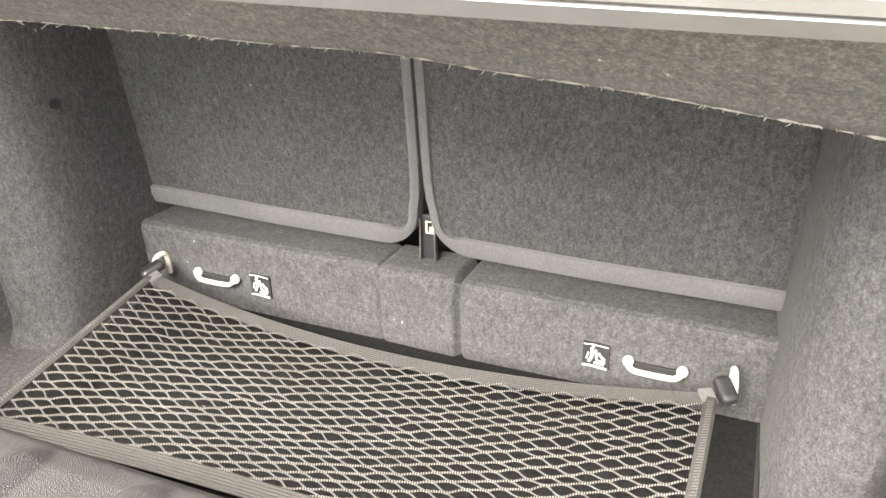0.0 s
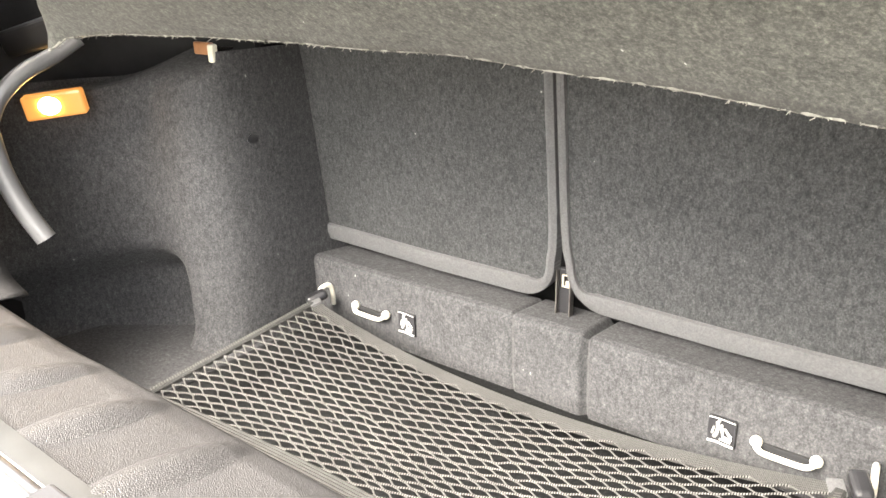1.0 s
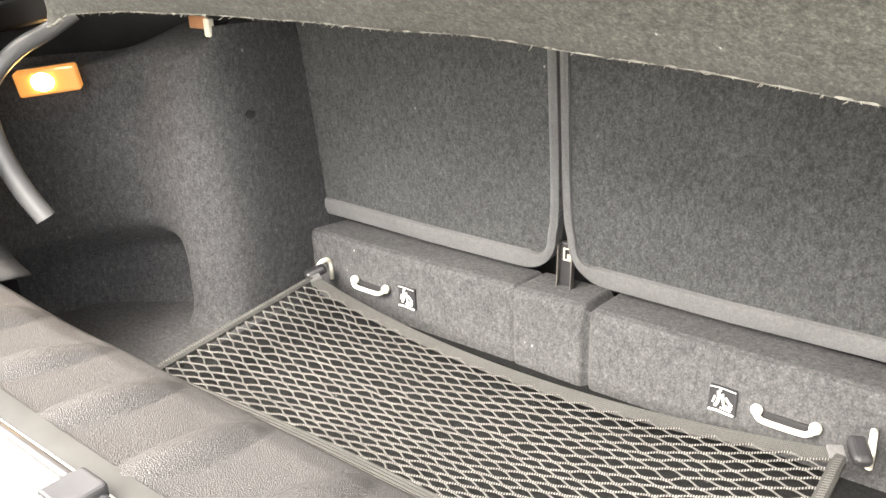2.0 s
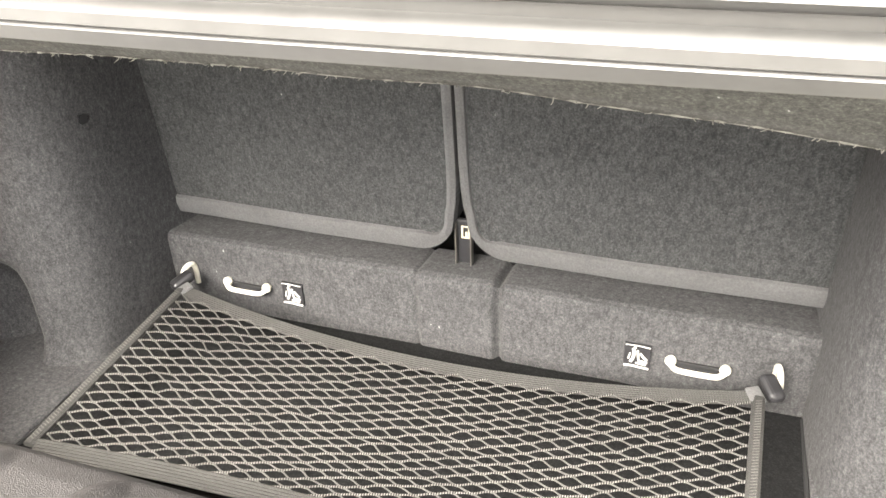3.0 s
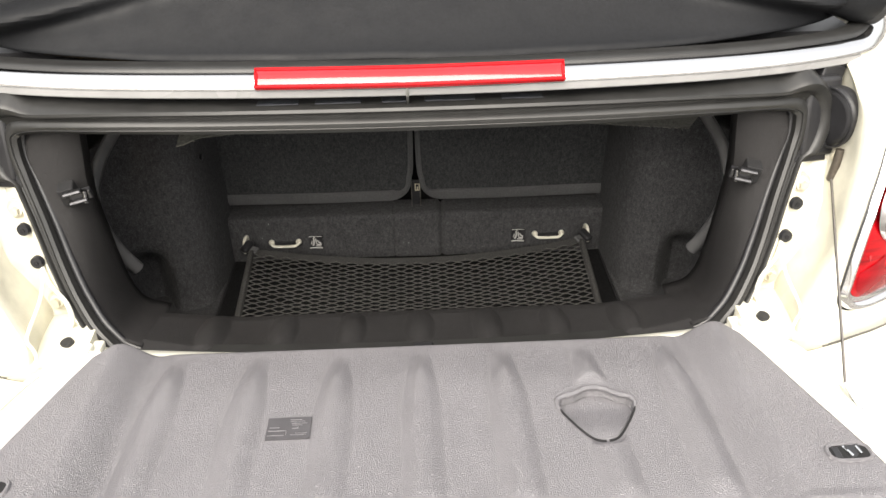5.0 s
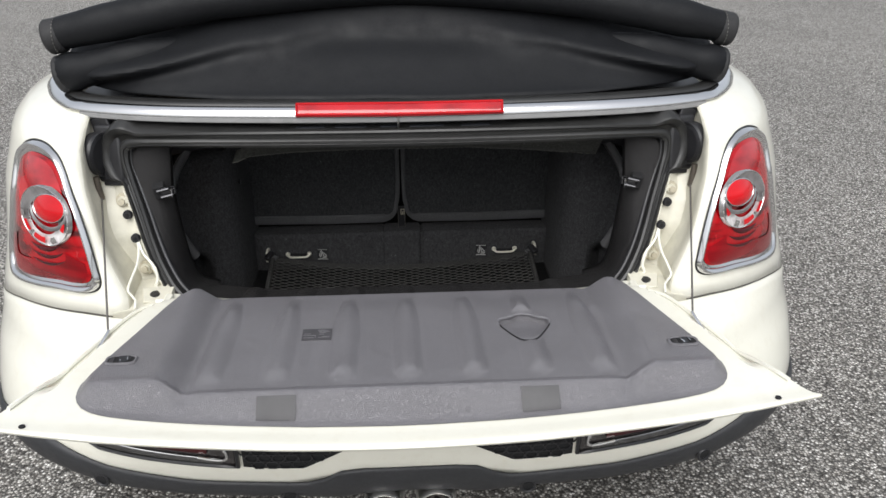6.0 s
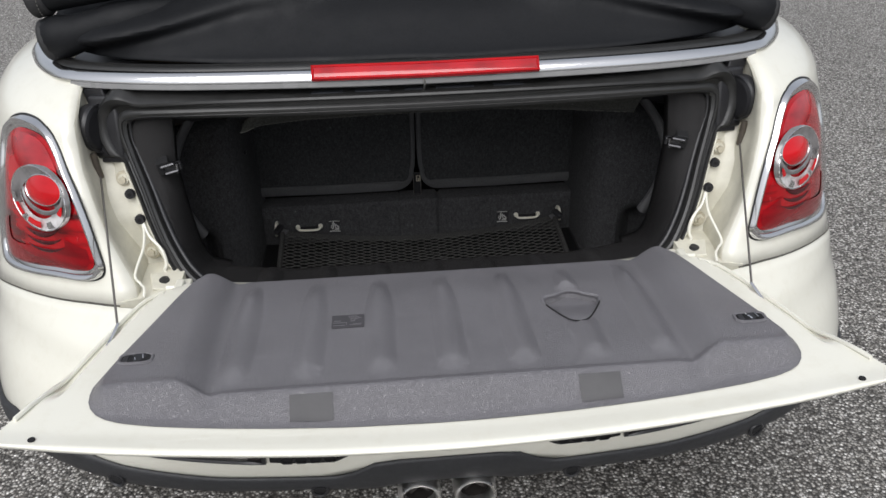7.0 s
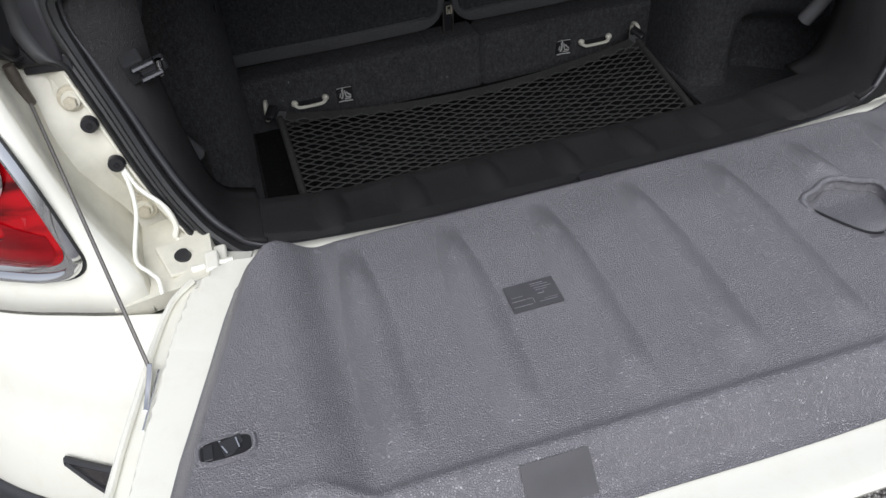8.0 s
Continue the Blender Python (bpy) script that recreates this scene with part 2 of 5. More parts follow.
CLEAR.node_tree.nodes["Principled BSDF"].inputs["Metallic"].default_value = 0.35
STAMP = plain("stamped_grey_plastic", (0.062, 0.060, 0.065), 0.5, vary=0.1, scale=40)
PAD = plain("smooth_grey_plastic", (0.052, 0.0505, 0.053), 0.5, vary=0.1, scale=40)
FOG = lens_material("smoked_lens", (0.03, 0.026, 0.026), 0.06)
AMBER, an, al, ab = shader("lit_lamp_lens", (0.35, 0.16, 0.06), 0.2)
ab.inputs["Emission Color"].default_value = (1.0, 0.42, 0.10, 1)
ab.inputs["Emission Strength"].default_value = 0.014
BULB, bn, bl_, bb = shader("lit_bulb", (1, 0.8, 0.5), 0.3)
bb.inputs["Emission Color"].default_value = (1.0, 0.62, 0.22, 1)
bb.inputs["Emission Strength"].default_value = 6.0

# ---- building helpers ----
BASES = {}


def thing(name, at, label, category, group="", kind=""):
    e = new(name)
    e.location = at
    BASES[e.name] = Vector(at)
    return tagged(e, label, category, group, kind)


def part(name, bm, material, parent=None, label="", smooth=True, solid=0.0, bevel=0.0):
    """One mesh object, modelled in world metres, under a thing or under a part."""
    bmesh.ops.recalc_face_normals(bm, faces=bm.faces)
    me = bpy.data.meshes.new(name)
    bm.to_mesh(me)
    bm.free()
    me.materials.append(material)
    ob = new(name, me)
    if parent:
        ob.parent = parent
        ob.matrix_parent_inverse = Matrix.Translation(BASES.get(parent.name, Vector())).inverted()
    if solid:
        k = ob.modifiers.new("thickness", "SOLIDIFY")
        k.thickness, k.offset = abs(solid), (1 if solid > 0 else -1)
    if bevel:
        k = ob.modifiers.new("rounded", "BEVEL")
        k.width, k.segments, k.limit_method = bevel, 3, "ANGLE"
    if smooth:
        for p in me.polygons:
            p.use_smooth = True
        me.set_sharp_from_angle(angle=radians(38))
    if label:
        tagged(ob, label)
    return ob


def curve(pts, k=8, closed=False):
    """A smooth line through a few points."""
    p = [Vector(q) for q in pts]
    n = len(p)
    out = []
    for i in range(n if closed else n - 1):
        a, b = p[i], p[(i + 1) % n]
        z = p[(i - 1) % n] if closed or i else a + (a - b)
        w = p[(i + 2) % n] if closed or i + 2 < n else b + (b - a)
        for j in range(k):
            t = j / k
            out.append(0.5 * (2 * a + (b - z) * t + (2 * z - 5 * a + 4 * b - w) * t * t + (3 * a - z - 3 * b + w) * t ** 3))
    if not closed:
        out.append(p[-1])
    return out


def tube(bm, pts, r, n=8, closed=False, flat=1.0, up=(0, 0, 1)):
    """A round or flattened rod along a line; r is one radius or one for each point."""
    p = [Vector(q) for q in pts]
    m = len(p)
    rows = []
    side = None
    for i, c in enumerate(p):
        if closed:
            t = p[(i + 1) % m] - p[i - 1]
        else:
            t = p[min(i + 1, m - 1)] - p[max(i - 1, 0)]
        t.normalize()
        ref = Vector(up) if side is None or flat != 1.0 else side.cross(t)
        if abs(ref.dot(t)) > 0.95:
            ref = Vector((1, 0, 0))
        side = t.cross(ref).normalized()
        top = side.cross(t).normalized()
        rr = r[i] if isinstance(r, (list, tuple)) else r
        rows.append([bm.verts.new(c + rr * (math.cos(2 * math.pi * k / n) * side + flat * math.sin(2 * math.pi * k / n) * top)) for k in range(n)])
    for i in range(m if closed else m - 1):
        a, b = rows[i], rows[(i + 1) % m]
        for k in range(n):
            bm.faces.new((a[k], a[(k + 1) % n], b[(k + 1) % n], b[k]))
    if not closed:
        bm.faces.new(rows[0][::-1])
        bm.faces.new(rows[-1])
    return bm


def sweep(bm, pts, prof, up, closed=False, cap=True):
    """Carries a profile of (sideways, upwards) points along a line."""
    p = [Vector(q) for q in pts]
    m, n = len(p), len(prof)
    rows = []
    for i, c in enumerate(p):
        t = (p[(i + 1) % m] - p[i - 1]) if closed else (p[min(i + 1, m - 1)] - p[max(i - 1, 0)])
        t.normalize()
        u = Vector(up(c) if callable(up) else up)
        s = t.cross(u).normalized()
        u = s.cross(t).normalized()
        rows.append([bm.verts.new(c + a * s + b * u) for a, b in prof])
    for i in range(m if closed else m - 1):
        a, b = rows[i], rows[(i + 1) % m]
        for k in range(n):
            bm.faces.new((a[k], a[(k + 1) % n], b[(k + 1) % n], b[k]))
    if cap and not closed:
        bm.faces.new(rows[0][::-1])
        bm.faces.new(rows[-1])
    return bm


def sheet(f, us, vs, bm=None, keep=None):
    """A surface f(u, v) over two lists of parameters."""
    bm = bm or bmesh.new()
    g = [[bm.verts.new(f(u, v)) for u in us] for v in vs]
    for j in range(len(vs) - 1):
        for i in range(len(us) - 1):
            if keep and not keep((us[i] + us[i + 1]) / 2, (vs[j] + vs[j + 1]) / 2):
                continue
            bm.faces.new((g[j][i], g[j][i + 1], g[j + 1][i + 1], g[j + 1][i]))
    loose = [v for v in bm.verts if not v.link_faces]
    bmesh.ops.delete(bm, geom=loose, context="VERTS")
    return bm


def box(bm, c, s, rot=None, taper=1.0):
    m = Matrix.Translation(c) @ (rot.to_4x4() if rot else Matrix()) @ Matrix.Diagonal((*s, 1))
    vs = bmesh.ops.create_cube(bm, size=1.0, matrix=m)["verts"]
    if taper != 1.0:
        for v in vs:
            d = v.co - Vector(c)
            if d.z > 0:
                v.co = Vector(c) + Vector((d.x * taper, d.y * taper, d.z))
    return bm


def disc(bm, c, axis, r, depth, n=20, r2=None, dome=0.0):
    q = Vector(axis).to_track_quat("Z", "Y").to_matrix().to_4x4()
    vs = bmesh.ops.create_cone(bm, cap_ends=True, segments=n, radius1=r, radius2=r if r2 is None else r2, depth=depth, matrix=Matrix.Translation(c) @ q)
    return bm


def lin(a, b, n):
    return [a + (b - a) * i / (n - 1) for i in range(n)]


def smooth01(t):
    t = min(max(t, 0.0), 1.0)
    return t * t * (3 - 2 * t)


def interp(x, table):
    xs = [t[0] for t in table]
    return float(np.interp(x, xs, [t[1] for t in table]))


# ---- the ground ----
bm = bmesh.new()
ring = [-3000, -400, -60, -12, -5, -2, -0.5, 1, 2.5, 5, 12, 60, 400, 3000]
sheet(lambda u, v: (u, v, 0.004 * noise.noise((u * 0.7, v * 0.7, 0)) if abs(u) < 20 and abs(v) < 20 else 0), ring, ring, bm)
ground = part("ground", bm, ASPHALT)
tagged(ground, "coarse grey asphalt with pale stone chips", "ground", kind="structure")

# ---- the car's outer skin ----
car = thing("car", (0, 0.4, 0), "cream convertible car with its drop-down tailgate open and soft top folded", "car")
SKIN = [(0.20, 0.80, 0.60), (0.28, 0.825, 0.645), (0.36, 0.838, 0.668), (0.45, 0.842, 0.70), (0.55, 0.846, 0.71), (0.62, 0.844, 0.70),
        (0.655, 0.838, 0.668), (0.69, 0.832, 0.642), (0.72, 0.826, 0.630), (0.84, 0.803, 0.617), (0.94, 0.77, 0.585), (0.97, 0.745, 0.535),
        (0.985, 0.715, 0.49), (0.995, 0.69, 0.45)]
AXLE = 0.45


def skin_power(z):
    """The plan is squarer low down at the bumper's corners."""
    return 2.5 + 0.9 * smooth01((0.63 - z) / 0.2)


def skin_size(z):
    return interp(z, [(a, b) for a, b, c in SKIN]), interp(z, [(a, c) for a, b, c in SKIN])


def skin_y(x, z):
    X, B = skin_size(z)
    k = skin_power(z)
    return AXLE - B * (1 - min(abs(x) / X, 1) ** k) ** (1 / k)


def skin_point(a, z, out=0.0):
    """a: 0 at the car's middle, 1 where the flank begins, more than 1 along the flank."""
    X, B = skin_size(z)
    X, B = X + out, B + out
    s = 1 if a >= 0 else -1
    a = abs(a)
    if a >= 1:
        return Vector((s * X, AXLE + (a - 1), z))
    w = a * math.pi / 2
    k = skin_power(z)
    return Vector((s * X * math.sin(w) ** (2 / k), AXLE - B * math.cos(w) ** (2 / k), z))


def skin_a(x, z):
    X, B = skin_size(z)
    return math.asin(min(abs(x) / X, 1) ** (skin_power(z) / 2)) / (math.pi / 2)


def skin_normal(a, z):
    e = 0.004
    du = skin_point(a + e, z) - skin_point(a - e, z)
    dv = skin_point(a, z + e) - skin_point(a, z - e)
    return du.cross(dv).normalized() * (1 if a >= 0 else 1)


EDGE = [(0.60, 0.470), (0.69, 0.468), (0.708, 0.470), (0.746, 0.488), (0.776, 0.501), (0.805, 0.511), (0.837, 0.518), (0.88, 0.531), (0.942, 0.538), (0.961, 0.539), (0.982, 0.542), (1.0, 0.545)]


def seam_z(a):
    return interp(abs(a), [(0, 0.688), (0.30, 0.687), (0.40, 0.680), (0.46, 0.673), (0.53, 0.665), (0.60, 0.655), (0.66, 0.643), (0.72, 0.628), (0.85, 0.605), (1.2, 0.60)])


WHEEL = (0.50, 0.30, 0.335)


def flank_x(y, z):
    X, B = skin_size(z)
    k = skin_power(z)
    return X if y >= AXLE else X * (1 - min((AXLE - y) / B, 1) ** k) ** (1 / k)



def outside_arch(p):
    return (p.y - WHEEL[0]) ** 2 + (p.z - WHEEL[1]) ** 2 > WHEEL[2] ** 2 or abs(p.x) < 0.6


for s in (-1, 1):
    def quarter(u, v):
        a0 = skin_a(interp(0.69 + v * 0.305, EDGE), 0.69 + v * 0.305)
        a = a0 + (1.0 - a0) * u if u <= 1 else 1 + (u - 1)
        lo = seam_z(a) + 0.0015
        z = lo + (0.995 - lo) * v
        if u <= 1:
            a0 = skin_a(interp(z, EDGE), z)
            a = a0 + (1.0 - a0) * u
        p = skin_point(s * a, z)
        p.y += 0.014 * (1 - smooth01((abs(p.x) - interp(z, EDGE)) / 0.018)) ** 1.5
        return p
    bm = sheet(quarter, lin(0, 1, 26) + [1.1, 1.25, 1.45, 1.7], lin(0, 0.72, 12) + [0.78, 0.83, 0.87, 0.91, 0.94, 0.965, 0.985, 1.0])
    part("quarter_panel", bm, CREAM, car, solid=-0.004)

    # shut line below the lamp
    bm = bmesh.new()
    tube(bm, [skin_point(s * a, seam_z(a), -0.0005) for a in lin(0.35, 1.15, 26)], 0.0011, 6)
    part("panel_gap", bm, SEAM, car)


def valance_top(x):
    x = abs(x)
    return interp(x, [(0, 0.409), (0.20, 0.409), (0.27, 0.413), (0.37, 0.416), (0.42, 0.423), (0.52, 0.436), (0.59, 0.459), (0.64, 0.474), (0.72, 0.478), (0.80, 0.45), (0.9, 0.42)]) + 0.037 * (1 - smooth01((x - 0.100) / 0.075))


def bumper_point(a, v):
    x = skin_point(a, 0.4).x
    lo = valance_top(x) - 0.014
    return skin_point(a, lo + (seam_z(a) - 0.0015 - lo) * v)


def keep_bumper(a, v):
    return outside_arch(bumper_point(a, v))


bm = sheet(bumper_point, [-x for x in reversed(lin(0.0, 1.3, 46))][:-1] + lin(0.0, 1.3, 46), lin(0, 1, 16), keep=keep_bumper)
part("bumper", bm, CREAM, car, solid=-0.004)


def valance_point(a, v):
    x = skin_point(a, 0.4).x
    top, low = valance_top(x) - 0.001, 0.335 + 0.036 * math.exp(-(x / 0.135) ** 4)
    low = min(low, top - 0.04)
    z = low + (top - low) * v
    p = skin_point(a, z, 0.003 + 0.009 * math.sin(math.pi * v) ** 0.7)
    p.y += 0.035 * (1 - v) ** 2.2 * smooth01((abs(x) - 0.10) / 0.12)
    return p


bm = sheet(valance_point, [-x for x in reversed(lin(0.0, 1.0, 90))][:-1] + lin(0.0, 1.0, 90), lin(0, 1, 12),
           keep=lambda a, v: outside_arch(valance_point(a, v)))
part("bumper_valance", bm, VALANCE, car, "dark grey plastic lower bumper", solid=-0.004)

# near-black box added for the shade behind the bumper, so that nothing shows through
bm = bmesh.new()
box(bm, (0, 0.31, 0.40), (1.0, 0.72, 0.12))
part("underbody_shade_box", bm, DARK, car, smooth=False)

for s in (-1, 1):
    # wheel arch trim and wheel
    bm = bmesh.new()
    arch = [(s * (flank_x(WHEEL[0] + WHEEL[2] * math.cos(t), WHEEL[1] + WHEEL[2] * math.sin(t)) - 0.006), WHEEL[0] + WHEEL[2] * math.cos(t), WHEEL[1] + WHEEL[2] * math.sin(t)) for t in lin(radians(0), radians(180), 40)]
    sweep(bm, arch, [(-0.012, 0.016), (0.024, 0.014), (0.028, -0.002), (-0.012, -0.02)] if s > 0 else [(0.012, 0.016), (0.012, -0.02), (-0.028, -0.002), (-0.024, 0.014)],
          lambda c: (s, 0, 0))
    part("wheel_arch_trim", bm, VALANCE, car, "black plastic wheel arch trim")
    wheel = part("wheel", disc(bmesh.new(), (s * 0.73, WHEEL[0], 0.30), (1, 0, 0), 0.19, 0.16, 32), STEEL, car)
    bm = bmesh.new()
    tube(bm, [(s * 0.73, WHEEL[0] + 0.245 * math.cos(t), 0.30 + 0.245 * math.sin(t)) for t in lin(0, 2 * math.pi, 49)[:-1]], 0.055, 14, True, 1.7, (1, 0, 0))
    part("tyre", bm, TYRE, wheel)

    # parking sensors
for x in (-0.532, -0.207, 0.207, 0.532):
    z = 0.374 + 0.025 * (abs(x) > 0.4)
    a = math.copysign(skin_a(x, z), x)
    c, nrm = valance_point(a, (z - 0.335) / (valance_top(x) - 0.336)), skin_normal(a, z)
    if nrm.y > 0:
        nrm = -nrm
    ring = part("parking_sensor", tube(bmesh.new(), [c + nrm * 0.003 + 0.0125 * (math.cos(t) * nrm.cross(Vector((0, 0, 1))).normalized() + math.sin(t) * Vector((0, 0, 1))) for t in lin(0, 2 * math.pi, 25)[:-1]], 0.003, 6, True), SMOOTH_BLACK, car)
    part("sensor_face", disc(bmesh.new(), c + nrm * 0.001, nrm, 0.0115, 0.006), DARK, ring)

# fog lamps and mesh inserts in the bumper
FOG_LOW = [(0.10, 0.498), (0.118, 0.4875), (0.178, 0.455), (0.24, 0.457), (0.308, 0.464), (0.45, 0.474), (0.53, 0.482), (0.56, 0.505), (0.595, 0.541)]
FOG_TOP = [(0.10, 0.505), (0.20, 0.510), (0.30, 0.516), (0.45, 0.530), (0.595, 0.545)]
for s in (-1, 1):
    def insert(u, v, out=0.0025):
        x = 0.10 + 0.495 * u
        top, low = interp(x, FOG_TOP), interp(x, FOG_LOW)
        z = low + (top - low) * v
        return skin_point(s * skin_a(x, z), z, out)
    grille = part("bumper_insert", sheet(insert, lin(0, 0.36, 20), lin(0, 1, 4)), DARK, car, "black mesh insert in the bumper", solid=0.002)
    bm = bmesh.new()
    for i in range(8):
        for j in range(4):
            cx, cz = 0.140 + 0.022 * i + 0.011 * (j % 2), 0.466 + 0.0150 * j
            if cx > 0.272 or cz - 0.007 < interp(cx, FOG_LOW) or cz + 0.007 > interp(cx, FOG_TOP):
                continue
            hexagon = []
            for t in lin(0, 2 * math.pi, 7)[:-1]:
                x, z = cx + 0.0125 * math.cos(t), cz + 0.0082 * math.sin(t)
                hexagon.append(skin_point(s * skin_a(x, z), z, 0.006))
            tube(bm, hexagon, 0.0016, 5, True)
    tagged(part("hexagon_mesh", bm, SMOOTH_BLACK, grille), kind="stuff")
    lamp = part("fog_lamp", sheet(insert, lin(0.375, 1.0, 18), lin(0.02, 0.98, 6)), FOG, car, "dark slim fog lamp with a silver bar and red lens", solid=0.004)
    part("silver_bar", sheet(lambda u, v: insert(u, v, 0.0085), lin(0.42, 0.93, 16), lin(0.14, 0.36, 4)), DARK_CHROME, lamp, "silvered reflector bar", solid=0.002)
    part("red_lens", sheet(lambda u, v: insert(u, v, 0.008), lin(0.47, 0.88, 14), lin(0.50, 0.86, 4)), RED_STEP, lamp, "dark red lens", solid=0.002)
    hook = [insert(u, v, 0.010) for u, v in ((0.50, 0.34), (0.44, 0.30), (0.408, 0.36), (0.402, 0.55), (0.412, 0.74))]
    part("reflector_hook", tube(bmesh.new(), curve(hook, 5), 0.0028, 8), CHROME, lamp, "chrome hooked reflector end")
    bm = bmesh.new()
    rim = [insert(u, 0.0, 0.006) for u in lin(0.375, 1.0, 18)] + [insert(u, 1.0, 0.006) for u in lin(1.0, 0.375, 18)]
    tube(bm, rim, 0.004, 6, True)
    part("lamp_frame", bm, SMOOTH_BLACK, lamp)

    # tail pipe
    c = Vector((s * 0.047, -0.230, 0.338))
    bm = bmesh.new()
    prof = [(0.0265, 0.02), (0.028, 0.0), (0.0305, -0.006), (0.034, -0.0075), (0.036, -0.004), (0.0365, 0.02), (0.035, 0.16)]
    for k, (r, d) in enumerate(prof):
        for i in range(28):
            t = 2 * math.pi * i / 28
            bm.verts.new(c + Vector((r * math.cos(t), d, r * math.sin(t))))
    bm.verts.ensure_lookup_table()
    for k in range(len(prof) - 1):
        for i in range(28):
            bm.faces.new([bm.verts[k * 28 + i], bm.verts[k * 28 + (i + 1) % 28], bm.verts[(k + 1) * 28 + (i + 1) % 28], bm.verts[(k + 1) * 28 + i]])
    pipe = part("tail_pipe", bm, EXHAUST, car, "polished round exhaust pipe")
    bm = bmesh.new()
    for k, (r, d) in enumerate([(0.0267, 0.018), (0.0255, 0.12)]):
        for i in range(28):
            t = 2 * math.pi * i / 28
            bm.verts.new(c + Vector((r * math.cos(t), d, r * math.sin(t))))
    bm.verts.ensure_lookup_table()
    for i in range(28):
        bm.faces.new([bm.verts[i], bm.verts[(i + 1) % 28], bm.verts[28 + (i + 1) % 28], bm.verts[28 + i]])
    box(bm, c + Vector((0, 0.035, 0)), (0.050, 0.01, 0.007), Euler((0, radians(40), 0)).to_matrix())
    box(bm, c + Vector((0, 0.035, 0)), (0.007, 0.01, 0.050), Euler((0, radians(40), 0)).to_matrix())
    part("pipe_bore", bm, SOOT, pipe)

# ---- tail lamps ----
OUTLINE = [(0.638, 0.941), (0.601, 0.942), (0.577, 0.932), (0.5615, 0.909), (0.549, 0.877), (0.534, 0.843), (0.524, 0.802), (0.516, 0.757), (0.5135, 0.736), (0.524, 0.720),
           (0.5515, 0.7115), (0.603, 0.7055), (0.666, 0.6925), (0.710, 0.685), (0.7295, 0.692), (0.729, 0.730), (0.712, 0.790), (0.696, 0.848), (0.682, 0.905), (0.6655, 0.927)]
RING_AT, STOP_AT = (0.594, 0.8365), (0.576, 0.8555)
BEZEL = [(1.0, 0.0), (0.992, 0.0055), (0.975, 0.0085), (0.950, 0.0085), (0.925, 0.0068), (0.915, 0.0040), (0.880, 0.0030), (0.862, 0.0020)]
for s in (-1, 1):
    def on_skin(x, z, out=0.0):
        return skin_point(s * skin_a(x, z), z, out)
    cx, cz = 0.618, 0.815
    edge = curve([(x, z, 0) for x, z in OUTLINE], 4, True)
    count = len(edge)

    def scaled(u, v, lift):
        p = edge[int(u) % count]
        return on_skin(cx + (p.x - cx) * v, cz + (p.y - cz) * v, lift)

    def lens(u, v, lift=0.0):
        return scaled(u, 0.872 * v, 0.003 + 0.011 * (1 - v ** 5) + lift)
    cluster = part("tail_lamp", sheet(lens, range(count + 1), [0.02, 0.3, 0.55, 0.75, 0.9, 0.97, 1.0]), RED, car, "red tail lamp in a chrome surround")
    part("chrome_surround", sheet(lambda u, k: scaled(u, *BEZEL[int(k)]), range(count + 1), range(len(BEZEL))), CHROME, cluster, "broad stepped chrome surround")
    part("gasket", tube(bmesh.new(), [scaled(i, 1.008, 0.0005) for i in range(count)], 0.0014, 6, True), RUBBER, cluster)

    def dish(c, rx, rz, tilt, rows):
        def f(u, k):
            r, lift = rows[int(k)]
            t = radians(u)
            return on_skin(c[0] + rx * r * math.cos(t), c[1] + rz * r * math.sin(t) - tilt * rx * r * math.cos(t), lift)
        return f

    def arc(c, rx, rz, tilt, a0, a1, lift):
        f = dish(c, rx, rz, tilt, [(1.0, lift)])
        return [f(a, 0) for a in lin(a0, a1, 40)]
    top_v = lin(0.50, 0.955, 8)
    heights = [p.y for p in edge]
    high = [i if i < count // 2 else i - count for i in range(count) if heights[i] > 0.868]
    low = [i for i in range(count) if heights[i] < 0.765]
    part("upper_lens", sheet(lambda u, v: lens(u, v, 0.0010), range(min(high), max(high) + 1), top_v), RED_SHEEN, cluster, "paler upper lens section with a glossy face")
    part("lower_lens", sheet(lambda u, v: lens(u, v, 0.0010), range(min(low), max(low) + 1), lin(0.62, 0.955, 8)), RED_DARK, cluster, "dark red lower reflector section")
    for k, (r, w) in enumerate(((0.064, 0.0042), (0.077, 0.0034), (0.090, 0.0026))):
        bm = tube(bmesh.new(), arc((0.606, 0.842), r, r, 0.10, 236 + 3 * k, 296 - 3 * k, 0.0150 - 0.0006 * k), [w * math.sin(math.pi * (i + 0.5) / 40) + 0.0004 for i in range(40)], 8, False, 0.45, (0, -1, 0))
        part("reflector_step", bm, RED_STEP, cluster, "dark curved step in the lens")
    part("side_reflector", sheet(lambda u, v: on_skin(0.5395 + 0.012 * u + 0.020 * (1 - v), 0.742 + 0.045 * v, 0.0105 - 0.002 * v), lin(0, 1, 4), lin(0, 1, 5)), RED_SHEEN, cluster)
    # clear ring: smoky above, silvered below, with moulded facets
    ring_rows = [(0.60, 0.0165), (0.72, 0.0150), (0.86, 0.0165), (0.97, 0.0180), (1.0, 0.0160), (1.02, 0.0110)]
    ring_f = dish(RING_AT, 0.053, 0.0485, 0.07, ring_rows)
    part("reflector_ring", sheet(ring_f, lin(-20, 205, 46), range(6)), SMOKE, cluster, "smoky clear upper ring")
    part("reflector_ring", sheet(ring_f, lin(205, 340, 30), range(6)), CLEAR, cluster, "silvered lower ring")
